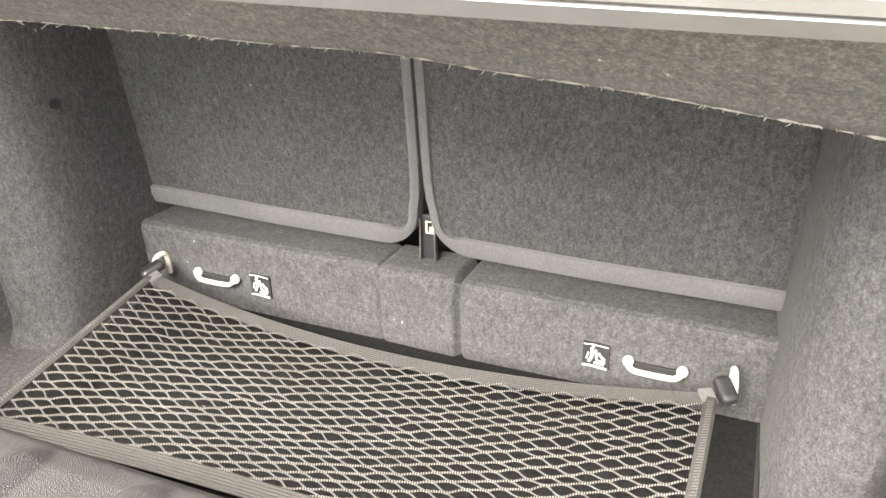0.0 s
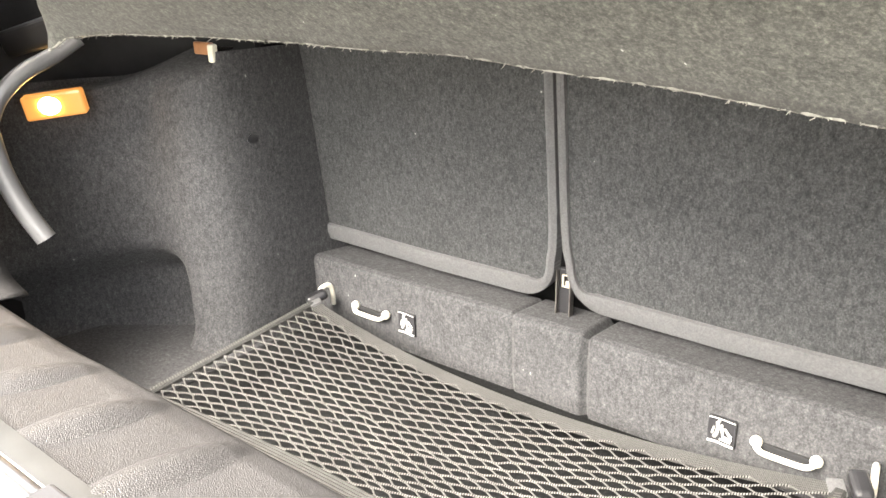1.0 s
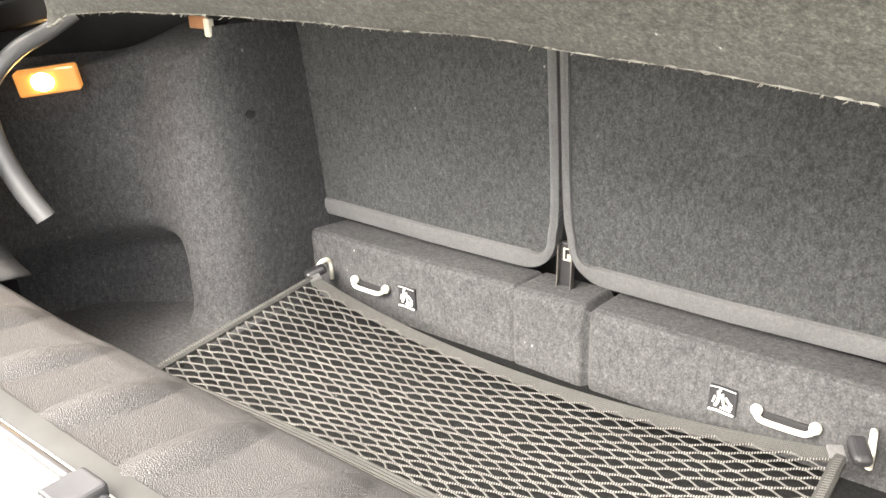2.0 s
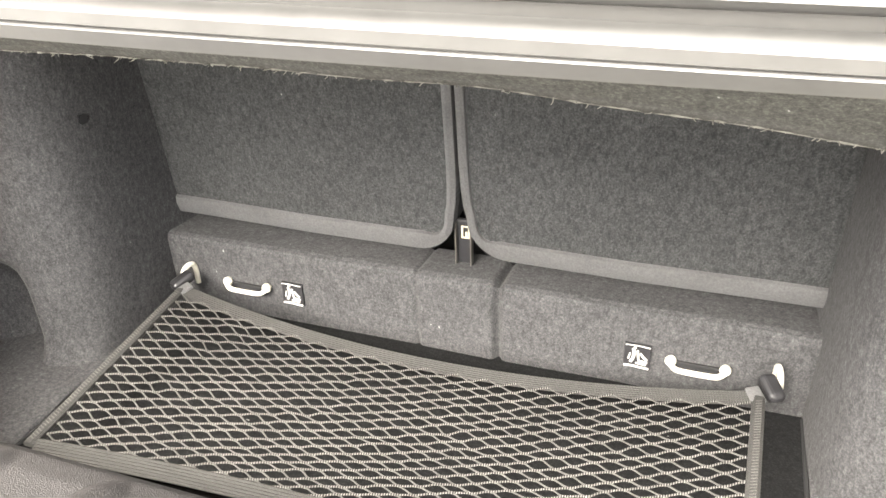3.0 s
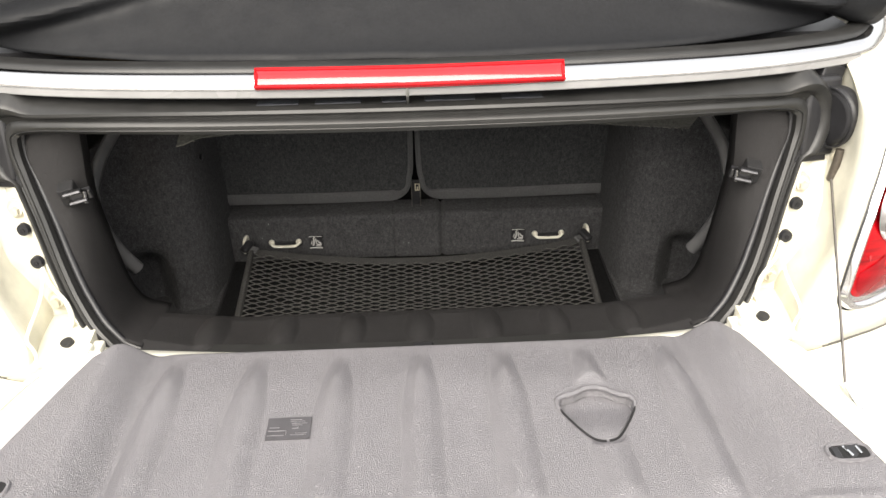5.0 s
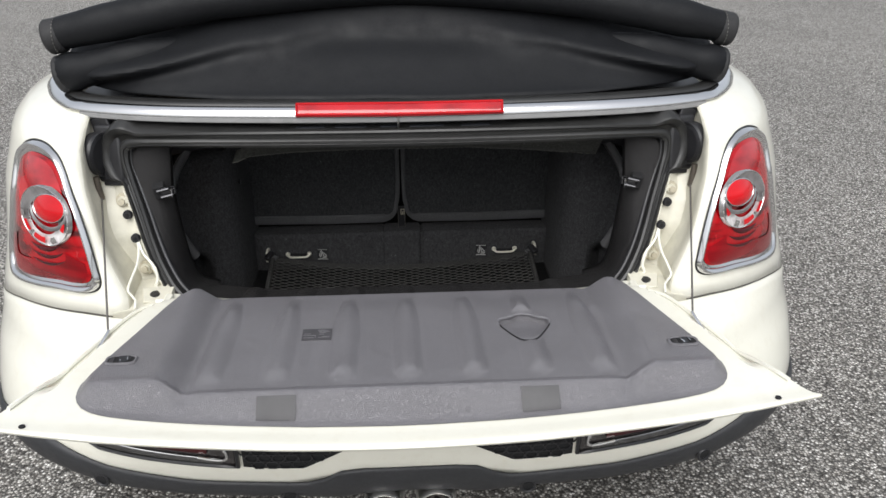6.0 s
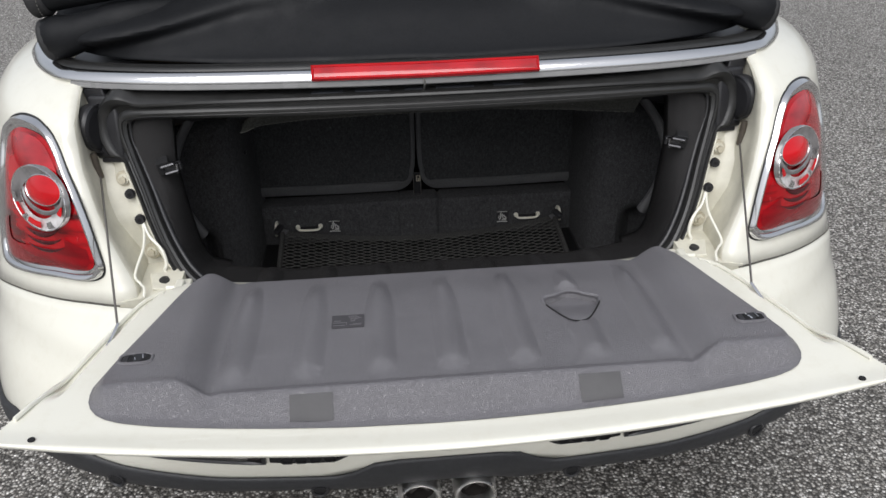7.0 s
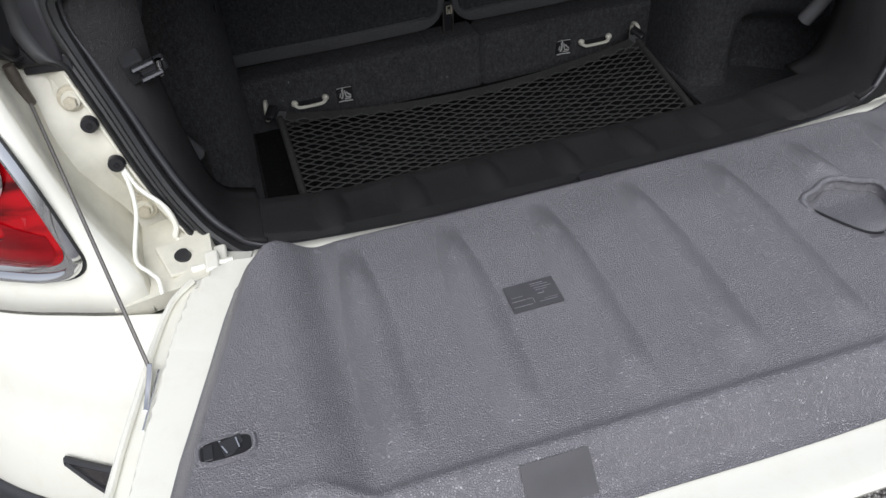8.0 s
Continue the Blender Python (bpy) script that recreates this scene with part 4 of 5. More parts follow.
# bulkhead below the seats, with a raised middle
def bulkhead(u, v):
    x = u
    ys = [0.440, 0.437, 0.436, 0.4355, 0.4375, 0.443, 0.474, 0.50]
    zs = [0.476, 0.499, 0.53, 0.5655, 0.5715, 0.5735, 0.5705, 0.568]
    i = min(int(v), 6)
    f = v - i
    y, z = ys[i] + (ys[i + 1] - ys[i]) * f, zs[i] + (zs[i + 1] - zs[i]) * f
    mid = 1 - smooth01((abs(x) - 0.0395) / 0.006)
    k = 0.0012 * mid - 0.0065 * math.exp(-((x - 0.0475) / 0.0036) ** 2) - 0.003 * math.exp(-((x + 0.0425) / 0.0026) ** 2)
    w = smooth01((v - 3) / 2)
    return (x, y - k * (1 - w), z + k * w)


xs = sorted(set(lin(-0.40, 0.40, 60) + lin(-0.058, -0.034, 14) + lin(0.034, 0.058, 14)))
part("seat_bulkhead", sheet(bulkhead, xs, lin(0, 7, 43)), CARPET, car, "grey carpeted step below the seat backs")


# carpeted seat backs with bound edges
def seat_plane(x, z):
    return Vector((x, 0.470 - 0.112 * (z - 0.58), z))


for s, far in ((-1, 0.44), (1, 0.44)):
    near, low, high, r = 0.0028, 0.587, 1.0, 0.042
    n_corner = [(0.005, 0.648), (0.0075, 0.636)] + [(0.0085 + r - r * math.cos(t), low + r - r * math.sin(t)) for t in lin(0.12, math.pi / 2, 9)]
    path2 = [(near, high), (near, 0.80), (near, 0.70), (near + 0.0008, 0.668)] + n_corner + [(0.18, low - 0.001), (0.30, low + 0.001), (far, low + 0.002)]
    inner = [seat_plane(s * x, z) for x, z in path2]
    bm = bmesh.new()
    face = [bm.verts.new(p) for p in inner] + [bm.verts.new(seat_plane(s * far, high))]
    bm.faces.new(face)
    ext = bmesh.ops.extrude_face_region(bm, geom=bm.faces[:])
    bmesh.ops.translate(bm, verts=[v for v in ext["geom"] if isinstance(v, bmesh.types.BMVert)], vec=(0, 0.06, 0.006))
    seat = part("seat_back", bm, SEAT_CARPET, car, "dark grey carpeted rear seat back with taped edges", bevel=0.004)
    # wide tape along the foot, narrow tape up the inner edge
    fine = [Vector((x, 0, z)) for x, z in path2]
    line = []
    for a, b in zip(fine[:-1], fine[1:]):
        k = max(1, int((b - a).length / 0.012))
        line += [a + (b - a) * j / k for j in range(k)]
    line.append(fine[-1])
    bm = bmesh.new()
    prev = None
    for i, p in enumerate(line):
        t = (line[min(i + 1, len(line) - 1)] - line[max(i - 1, 0)]).normalized()
        nrm = Vector((t.z, 0, -t.x))
        if nrm.dot(Vector((0.2, 0, 0.8)) - p) < 0:
            nrm = -nrm
        wide = 0.009 + 0.0125 * smooth01((p.x - 0.012) / 0.028)
        a, b = p - nrm * 0.001, p + nrm * wide
        bulge = -0.0045
        va = [seat_plane(s * q.x, q.z) + Vector((0, d, 0)) for q, d in ((a, 0.012), (a, bulge * 0.6), (p + nrm * wide * 0.5, bulge * 1.2), (p + nrm * wide * 0.9, bulge * 0.9), (b, 0.001))]
        row = [bm.verts.new(q) for q in va]
        if prev:
            for k in range(4):
                bm.faces.new((prev[k], prev[k + 1], row[k + 1], row[k]))
        prev = row
    part("edge_tape", bm, TAPE, seat, "grey fabric tape")

# buckle strap between the seats
strap = part("seat_strap", box(bmesh.new(), (0, 0.476, 0.598), (0.016, 0.006, 0.052)), BLACK, car, "black strap with a pale buckle between the seats", smooth=False, bevel=0.002)
bm = bmesh.new()
tube(bm, [(-0.0005, 0.470, 0.605), (-0.0005, 0.470, 0.618), (0.007, 0.470, 0.618), (0.007, 0.470, 0.605)], 0.0013, 6, True)
box(bm, (0.0035, 0.4715, 0.6075), (0.0022, 0.002, 0.007))
part("buckle", bm, RUST, strap)
bm = bmesh.new()
for x in (-0.0075, 0.009):
    box(bm, (x, 0.472, 0.597), (0.0014, 0.008, 0.05))
part("strap_edge", bm, CABLE, strap, smooth=False)

# carpeted side walls: the wheel arch stands in, with a hollow behind it
for s in (-1, 1):
    ARCH = [(0.350, 0.50), (0.352, 0.44), (0.353, 0.39), (0.357, 0.35), (0.366, 0.322), (0.385, 0.302), (0.41, 0.292), (0.44, 0.288), (0.468, 0.280), (0.496, 0.262), (0.528, 0.238), (0.562, 0.205), (0.584, 0.15), (0.580, 0.10), (0.545, 0.078), (0.48, 0.068), (0.435, 0.068)]
    plan = curve([(x, y, 0) for x, y in ARCH], 4)

    def wall(u, v):
        p = plan[int(u)]
        z = 0.476 + (0.842 - 0.476) * v
        x, y = p.x, p.y
        out = smooth01((x - 0.415) / 0.05) * smooth01((0.35 - abs(u / (len(plan) - 1) - 0.62)) / 0.1)
        hollow = smooth01((0.612 - 0.25 * max(0, x - 0.5) - z) / 0.055) * out
        x += 0.024 * hollow * smooth01((0.22 - y) / 0.1)
        y += 0.060 * hollow * smooth01((y - 0.10) / 0.1)
        z -= 0.035 * smooth01((x - 0.43) / 0.1) * smooth01((v - 0.85) / 0.15)
        lean = 0.30 * max(0.0, z - 0.79) + 0.06 * smooth01((v - 0.90) / 0.10) ** 2
        y += lean * smooth01((x - 0.36) / 0.03) * smooth01((y - 0.15) / 0.1)
        x += 0.06 * max(0.0, z - 0.8)
        # a soft fillet where the front of the arch meets its foot
        t = plan[min(int(u) + 1, len(plan) - 1)] - plan[max(int(u) - 1, 0)]
        t.normalize()
        foot = 0.020 * max(0.0, 1 - (z - 0.476) / 0.036) ** 2 * smooth01((p.x - 0.358) / 0.02)
        x, y = x + t.y * foot, y - t.x * foot
        return (s * x, y, z)
    bm = sheet(wall, range(len(plan)), lin(0, 0.8, 30) + lin(0.82, 1.0, 12))
    part("side_lining", bm, CARPET, car, "grey carpeted boot side over the wheel arch")
    # the lining turns flat at its foot and runs on beside the floor board
    bm = sheet(lambda u, v: (s * (0.3545 + 0.235 * u), 0.03 + 0.41 * v, 0.4825 + 0.003 * math.exp(-(((0.03 + 0.41 * v) - 0.245) / 0.02) ** 2) + 0.0012 * noise.noise((u * 8, v * 9, 2))), lin(0, 1, 24), lin(0, 1, 40))
    part("lining_foot", bm, CARPET, car, "grey carpeted foot of the boot side", solid=-0.006)
    # trim clip
    c = Vector((s * 0.3555, 0.357, 0.741))
    if s < 0:
        part("trim_clip", disc(bmesh.new(), c, (s, 0.1, 0), 0.0055, 0.006, 16, 0.004), BLACK, car, "black push-in trim clip")
    # added outer walls that close the boot behind the lining, near-black for its shade
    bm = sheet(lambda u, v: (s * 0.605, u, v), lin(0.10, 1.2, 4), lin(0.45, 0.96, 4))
    part("side_shade_panel", bm, DARK, car, solid=0.003)

# dark shelf over the lining and soft-top box above the boot
bm = bmesh.new()
box(bm, (0, 0.45, 0.985), (1.16, 0.62, 0.02))
part("soft_top_box", bm, BLACK, car, "dark soft top compartment", smooth=False)
bm = sheet(lambda u, v: (u, 1.14, v), lin(-0.8, 0.8, 4), lin(0.25, 1.0, 4))
part("cabin_bulkhead", bm, DARK, car, solid=0.01)


# near-black boxes added behind and under the seats keep the gaps dark
bm = bmesh.new()
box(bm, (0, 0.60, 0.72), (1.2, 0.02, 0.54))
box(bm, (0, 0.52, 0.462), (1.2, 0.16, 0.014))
part("seat_shade_panel", bm, DARK, car, smooth=False)


# plain front of the body, which closes the car ahead of the boot
def front_body(u, v):
    t = 2 * math.pi * u
    c, q = math.cos(t), math.sin(t)
    y = 1.12 + 1.95 * v
    nose = smooth01((v - 0.72) / 0.28)
    w = 0.832 - 0.17 * nose
    top = 0.985 - 0.12 * smooth01((v - 0.35) / 0.5) - 0.20 * nose
    mid, half = (top + 0.22) / 2, (top - 0.22) / 2
    x = w * math.copysign(abs(c) ** 0.35, c)
    z = mid + half * math.copysign(abs(q) ** 0.35, q)
    return (x, y, z)


bm = sheet(front_body, lin(0, 1, 65), lin(0, 1, 24))
bmesh.ops.remove_doubles(bm, verts=bm.verts, dist=0.0005)
bmesh.ops.holes_fill(bm, edges=[e for e in bm.edges if e.is_boundary])
part("front_body", bm, CREAM, car)
for s in (-1, 1):
    bm = bmesh.new()
    box(bm, (s * 0.47, 0.30, 0.895), (0.22, 0.22, 0.03), Euler((radians(14), radians(s * 10), 0)).to_matrix())
    part("lining_shelf", bm, BLACK, car, "black plastic ledge above the lining", smooth=False, bevel=0.006)
    bm = bmesh.new()
    box(bm, (s * 0.371, 0.330, 0.840), (0.0095, 0.008, 0.020))
    clip = part("ledge_clip", bm, BONE, car, "pale plastic clip", smooth=False, bevel=0.002)
    bm = bmesh.new()
    box(bm, (s * 0.392, 0.334, 0.844), (0.032, 0.006, 0.014))
    part("clip_base", bm, TAN, clip, "tan plastic base", smooth=False, bevel=0.002)

# carpet flap that hangs below the soft-top box
def flap(u, v):
    x = 0.316 * u if u < 0 else 0.375 * u
    low = 0.891 - (0.013 if u < 0 else 0.020) * abs(u) ** 2.4 - 0.009 * smooth01((-u - 0.88) / 0.12)
    y0 = 0.126
    k = min(1.0, max(0.0, (-u - 0.20) / 0.80))
    f = 1 - (1 - k ** 1.3) ** (1 / 1.3)
    high = 0.968 - 0.078 * f
    z = low + (high - low) * v
    y = y0 - 0.088 * (1 - f) * v ** 1.2 - 0.008 * (1 - f) * math.sin(math.pi * v)
    return Vector((x + 0.012 * f * v, y, z + 0.002 * noise.noise((x * 12, v * 3, 4))))


fl = part("carpet_flap", sheet(flap, lin(-1, 1, 60), lin(0, 1, 12)), FLAP_CARPET, car, "grey carpeted flap with a frayed lower edge", solid=-0.003)
bm = bmesh.new()
edge = [flap(u, 0) + Vector((0, -0.0020, -0.0008 + 0.0004 * noise.noise((u * 40, 0, 0)))) for u in lin(-1, 1, 240)]
tube(bm, edge, [0.0012 + 0.0008 * noise.noise((i * 0.55, 3, 0)) for i in range(240)], 6)
part("frayed_edge", bm, FRAY, fl, "pale frayed carpet edge")
bm = bmesh.new()
rng = random.Random(5)
for i in range(520):
    u = rng.uniform(-0.99, 0.99)
    p = flap(u, 0) + Vector((0, rng.uniform(-0.0035, 0.001), -0.001))
    d = Vector((rng.gauss(0, 0.002), rng.gauss(0, 0.002), -abs(rng.gauss(0.0006, 0.0010))))
    tube(bm, [p, p + d * 0.6, p + d + Vector((rng.gauss(0, 0.001), 0, 0))], [0.0004, 0.0003, 0.0002], 4)
p = flap(0.85, 0)
tube(bm, curve([p, p + Vector((-0.002, -0.005, 0.006)), p + Vector((0.002, -0.006, 0.012))], 4), 0.0012, 5)
tagged(part("fringe", bm, FRAY, fl, "short pale loose carpet fibres"), kind="stuff")

# boot lamps, lit, one in each side
for s in (-1, 1):
    c = Vector((s * 0.513, 0.214, 0.788))
    rot = Euler((radians(8), radians(s * 6), radians(-s * 47))).to_matrix()
    bm = bmesh.new()
    box(bm, c, (0.066, 0.016, 0.028), rot)
    if s < 0:
        lamp = part("boot_lamp", bm, AMBER, car, "small lit boot lamp with a warm amber lens", smooth=False, bevel=0.003)
        bm = bmesh.new()
        bmesh.ops.create_uvsphere(bm, u_segments=14, v_segments=10, radius=0.5, matrix=Matrix.Translation(c + rot @ Vector((-0.004, -0.008, 0.001))) @ rot.to_4x4() @ Matrix.Diagonal((0.024, 0.006, 0.020, 1)))
        part("glowing_bulb", bm, BULB, lamp)

# ---- the open tailgate ----
def gate_z(x):
    return 0.690 + 0.15 * x * x


GATE_REAR = [(0.0, -0.497), (0.17, -0.4955), (0.30, -0.4915), (0.40, -0.4885), (0.465, -0.4845), (0.50, -0.4815), (0.548, -0.478)]
GATE_SIDE = [(-0.478, 0.548), (-0.470, 0.540), (-0.455, 0.534), (-0.437, 0.528), (-0.4146, 0.520), (-0.38, 0.511), (-0.336, 0.502), (-0.30, 0.494), (-0.254, 0.482),
             (-0.191, 0.466), (-0.145, 0.450), (-0.12, 0.43), (-0.104, 0.39)]


def gate_half(y):
    return interp(y, GATE_SIDE)


def gate_front(x):
    return interp(abs(x), [(h, y) for y, h in reversed(GATE_SIDE)])


def gate(x, y):
    step = smooth01((abs(x) - gate_half(y) + 0.026) / 0.007) * smooth01((y + 0.40) / 0.05)
    return Vector((x, y, gate_z(x) + 0.004 * smooth01((-0.45 - y) / 0.04) - 0.016 * step))


def gate_grid(x, v):
    rear = interp(abs(x), GATE_REAR)
    return gate(x, rear + (gate_front(x) - rear) * v)


gate_xs = lin(0.0, 0.36, 30) + lin(0.363, 0.548, 74)
gate_xs = [-x for x in reversed(gate_xs[1:])] + gate_xs
tailgate = part("tailgate", sheet(gate_grid, gate_xs, lin(0, 1, 40)), CREAM, car, "cream drop-down tailgate lying open", solid=-0.005)


def gate_skin(x, v):
    """The outer skin below."""
    p = gate_grid(x * 0.985, v)
    w = smooth01(v / 0.4) * smooth01((0.548 - abs(x)) / 0.16)
    return p + Vector((0, 0.022 * (1 - v), -0.008 - 0.045 * w))


part("outer_skin", sheet(gate_skin, gate_xs[::3], lin(0, 1, 20)), CREAM, tailgate)
for s in (-1, 1):
    bm = bmesh.new()
    edge = [gate(s * (h - 0.001), y) + Vector((-s * 0.004, 0, 0.002)) for y, h in GATE_SIDE[3:-1]]
    tube(bm, curve(edge, 3), 0.0032, 6)
    part("gate_flange", bm, CREAM, tailgate)
# drain holes: black discs on the sheet give the shade inside
for s in (-1, 1):
    p = gate(s * 0.4935, -0.4705)
    part("drain_hole_shade", disc(bmesh.new(), p + Vector((0, 0, 0.0008)), (0, 0, 1), 0.0042, 0.002, 14), DARK, tailgate)

# moulded trim panel with ribs
PANEL_HALF = [(-0.4495, 0.0), (-0.4485, 0.14), (-0.446, 0.26), (-0.442, 0.36), (-0.437, 0.405), (-0.431, 0.425), (-0.423, 0.438), (-0.412, 0.447), (-0.40, 0.4525), (-0.385, 0.455), (-0.370, 0.455), (-0.33, 0.444), (-0.25, 0.418), (-0.19, 0.399), (-0.155, 0.386), (-0.135, 0.371), (-0.122, 0.345), (-0.1165, 0.325), (-0.1165, 0.0)]


CUP_MID = Vector((0.185, -0.2525))


def cup_ratio(x, y):
    """Distance from the shield's middle, 1 on its rim."""
    d = Vector((x - CUP_MID.x, y - CUP_MID.y))
    if d.length > 0.08:
        return 9.0
    ring = curve_cup()
    return d.length / float(np.interp(math.atan2(d.y, d.x), ring[0], ring[1], period=2 * math.pi))


CUP_TABLE = []


def curve_cup():
    if CUP_TABLE:
        return CUP_TABLE[0]
    pts = [Vector((p.x, p.y)) - CUP_MID for p in curve([(x, y, 0) for x, y in EMBLEM], 6, True)]
    pts.sort(key=lambda p: math.atan2(p.y, p.x))
    CUP_TABLE.append(([math.atan2(p.y, p.x) for p in pts], [p.length for p in pts]))
    return CUP_TABLE[0]


def panel_half(y):
    return interp(y, PANEL_HALF[:-1])


def panel_z(x, y):
    ax = abs(x)
    foot = gate_z(x) + 0.001
    half = panel_half(y)
    shoulder = smooth01((ax - 0.302) / 0.050)
    # the shoulders stand above the ribbed field, with a shallow valley at their foot
    z = 0.722 + 0.019 * shoulder - 0.004 * smooth01((y + 0.20) / 0.08) * (1 - shoulder) - 0.003 * math.exp(-((ax - 0.308) / 0.014) ** 2)
    # the rear face drops to the gate behind a rounded ridge
    ridge = -0.408 + 0.012 * shoulder
    z += 0.0032 * math.exp(-((y - ridge - 0.003) / 0.0060) ** 2) * (1 - 0.5 * shoulder)
    rear = smooth01((ridge - y) / 0.034)
    z = z + (foot - z) * (0.15 * min(1, max(0, (ridge - y) / 0.04)) + 0.85 * rear)
    # sides and front roll down to the gate
    z = foot + (z - foot) * smooth01((half - ax) / 0.022) ** 0.7
    z = foot + (z - foot) * smooth01((-0.1165 - y) / 0.014) ** 0.7
    for r in RIBS:
        t = (-y - 0.140) / 0.248
        if 0 < t < 1:
            e = (1 - t) * 0.248
            w = 0.0225 * math.sqrt(max(1e-6, 1 - max(0.0, 1 - e / 0.020) ** 2)) * (0.55 + 0.45 * smooth01(t / 0.45))
            bend = r * (1 + 0.02 * t)
            k = max(0.0, 1 - ((x - bend) / w) ** 2) ** 1.5
            z += 0.0070 * k * smooth01(t / 0.22) * smooth01((1 - t) / 0.14) * smooth01((cup_ratio(x, y) - 1.06) / (0.5 if y > -0.25 else 0.15))
    # the shield is a shallow pocket, deep at the hinge side and flush at its point
    r = cup_ratio(x, y)
    deep = 0.0105 * smooth01((y + 0.288) / 0.055)
    return z - deep * smooth01((1.0 - r) / 0.045) - 0.0022 * math.exp(-((r - 0.965) / 0.03) ** 2)


PROWS = [-0.4493] + lin(-0.4485, -0.36, 50) + lin(-0.3585, -0.15, 150) + lin(-0.146, -0.117, 12)
EMBLEM = [(0.1435, -0.240), (0.149, -0.231), (0.164, -0.226), (0.176, -0.219), (0.188, -0.2175), (0.199, -0.221), (0.211, -0.229), (0.222, -0.233), (0.2265, -0.243), (0.220, -0.260), (0.203, -0.287), (0.192, -0.296), (0.177, -0.296), (0.165, -0.285), (0.148, -0.256)]


trim = part("trim_panel", sheet(lambda u, y: (u * panel_half(y), y, panel_z(u * panel_half(y), y)), lin(-1, 1, 621), PROWS), PANEL, tailgate, "dark grey grained plastic trim panel with moulded ribs")
# recessed outline beside the middle
em = curve([(x, y, 0) for x, y in EMBLEM], 6, True)
rim = [Vector((p.x, p.y, panel_z(p.x, p.y) + 0.0018)) for p in em]
bm = tube(bmesh.new(), [p - Vector((0, 0, 0.0012)) for p in rim], [0.0009 + 0.0022 * smooth01((p.y + 0.262) / 0.03) for p in rim], 10, True)
part("shield_rim", bm, PANEL, tailgate, "raised rim round a moulded shield")
# near-black tubes draw the shadow line along the shield's lower V
low_v = [Vector((p.x, p.y, panel_z(p.x, p.y) + 0.0004)) for p in em if p.y < -0.247]
for side in (-1, 1):
    run = sorted((p for p in low_v if (p.x - CUP_MID.x) * side > 0), key=lambda p: p.y)
    part("shield_shade_line", tube(bmesh.new(), [p + Vector((0, 0, 0.0006)) for p in run], 0.0013, 6), DARK, tailgate)
# material stamp: sunk plate with unreadable raised marks
bm = bmesh.new()
box(bm, (-0.1375, -0.262, panel_z(-0.1375, -0.262) + 0.0008), (0.045, 0.030, 0.0024))
stamp = part("moulding_stamp", bm, STAMP, tailgate, "dark moulded stamp with raised marks", smooth=False)
bm = bmesh.new()
zt = panel_z(-0.1375, -0.262) + 0.0022
for x, y, w, h in ((-0.152, -0.2615, 0.010, 0.0007), (-0.149, -0.2660, 0.018, 0.0007), (-0.150, -0.2725, 0.017, 0.0007), (-0.1395, -0.2690, 0.0007, 0.006),
                   (-0.131, -0.2508, 0.012, 0.0006), (-0.129, -0.2532, 0.015, 0.0006), (-0.127, -0.2560, 0.016, 0.0006), (-0.129, -0.2585, 0.010, 0.0006),
                   (-0.131, -0.2630, 0.006, 0.0006), (-0.128, -0.2618, 0.0006, 0.003), (-0.124, -0.2700, 0.012, 0.0006), (-0.127, -0.2722, 0.016, 0.0006)):
    box(bm, (x, y, zt), (w, h, 0.0008))
part("raised_marks", bm, PANEL, tailgate, smooth=False)
# darker flat pads on the rear face
for x in (-0.181, 0.181):
    def pad(u, y):
        px = x + 0.0265 * u
        return Vector((px, y, panel_z(px, y))) + Vector((0, -0.0012, 0.0012))
    part("rear_pad", sheet(pad, lin(-1, 1, 6), lin(-0.4375, -0.4125, 10)), PAD, tailgate, "smooth dark pad")
# finger holes, their inner shade drawn as flat black faces, with the strap loops
for s in (-1, 1):
    c = Vector((s * 0.405, -0.343, panel_z(0.405, -0.343)))
    rimpts = [c + Vector((0.0205 * math.copysign(abs(math.cos(t)) ** 0.55, math.cos(t)), 0.0105 * math.copysign(abs(math.sin(t)) ** 0.6, math.sin(t)), 0.0008)) for t in lin(0, 2 * math.pi, 41)[:-1]]
    bm = bmesh.new()
    vs = [bm.verts.new(p + Vector((0, 0, 0.0004))) for p in rimpts]
    bm.faces.new(vs)
    hole = part("strap_hole_shade", bm, DARK, tailgate, "oval hole drawn as a black face, with a metal loop", smooth=False)
    part("hole_rim", tube(bmesh.new(), rimpts, 0.0022, 6, True), PANEL, tailgate)
    bm = bmesh.new()
    box(bm, c + Vector((0.005, 0.0005, 0.0012)), (0.016, 0.013, 0.0025), Euler((0.25, 0.15, 0.3)).to_matrix())
    box(bm, c + Vector((-0.0125, -0.0005, 0.0012)), (0.007, 0.013, 0.002))
    loop_ob = part("strap_loop", bm, SMOOTH_BLACK, tailgate, smooth=False, bevel=0.0008)
    bm = bmesh.new()
    tube(bm, [c + Vector((-0.004, 0.006, 0.0026)), c + Vector((-0.002, 0.0, 0.0032)), c + Vector((0.001, -0.006, 0.0026))], 0.0011, 6)
    tube(bm, [c + Vector((0.008, 0.005, 0.0034)), c + Vector((0.010, -0.004, 0.0030))], 0.0010, 6)
    part("loop_pin", bm, CHROME, loop_ob)

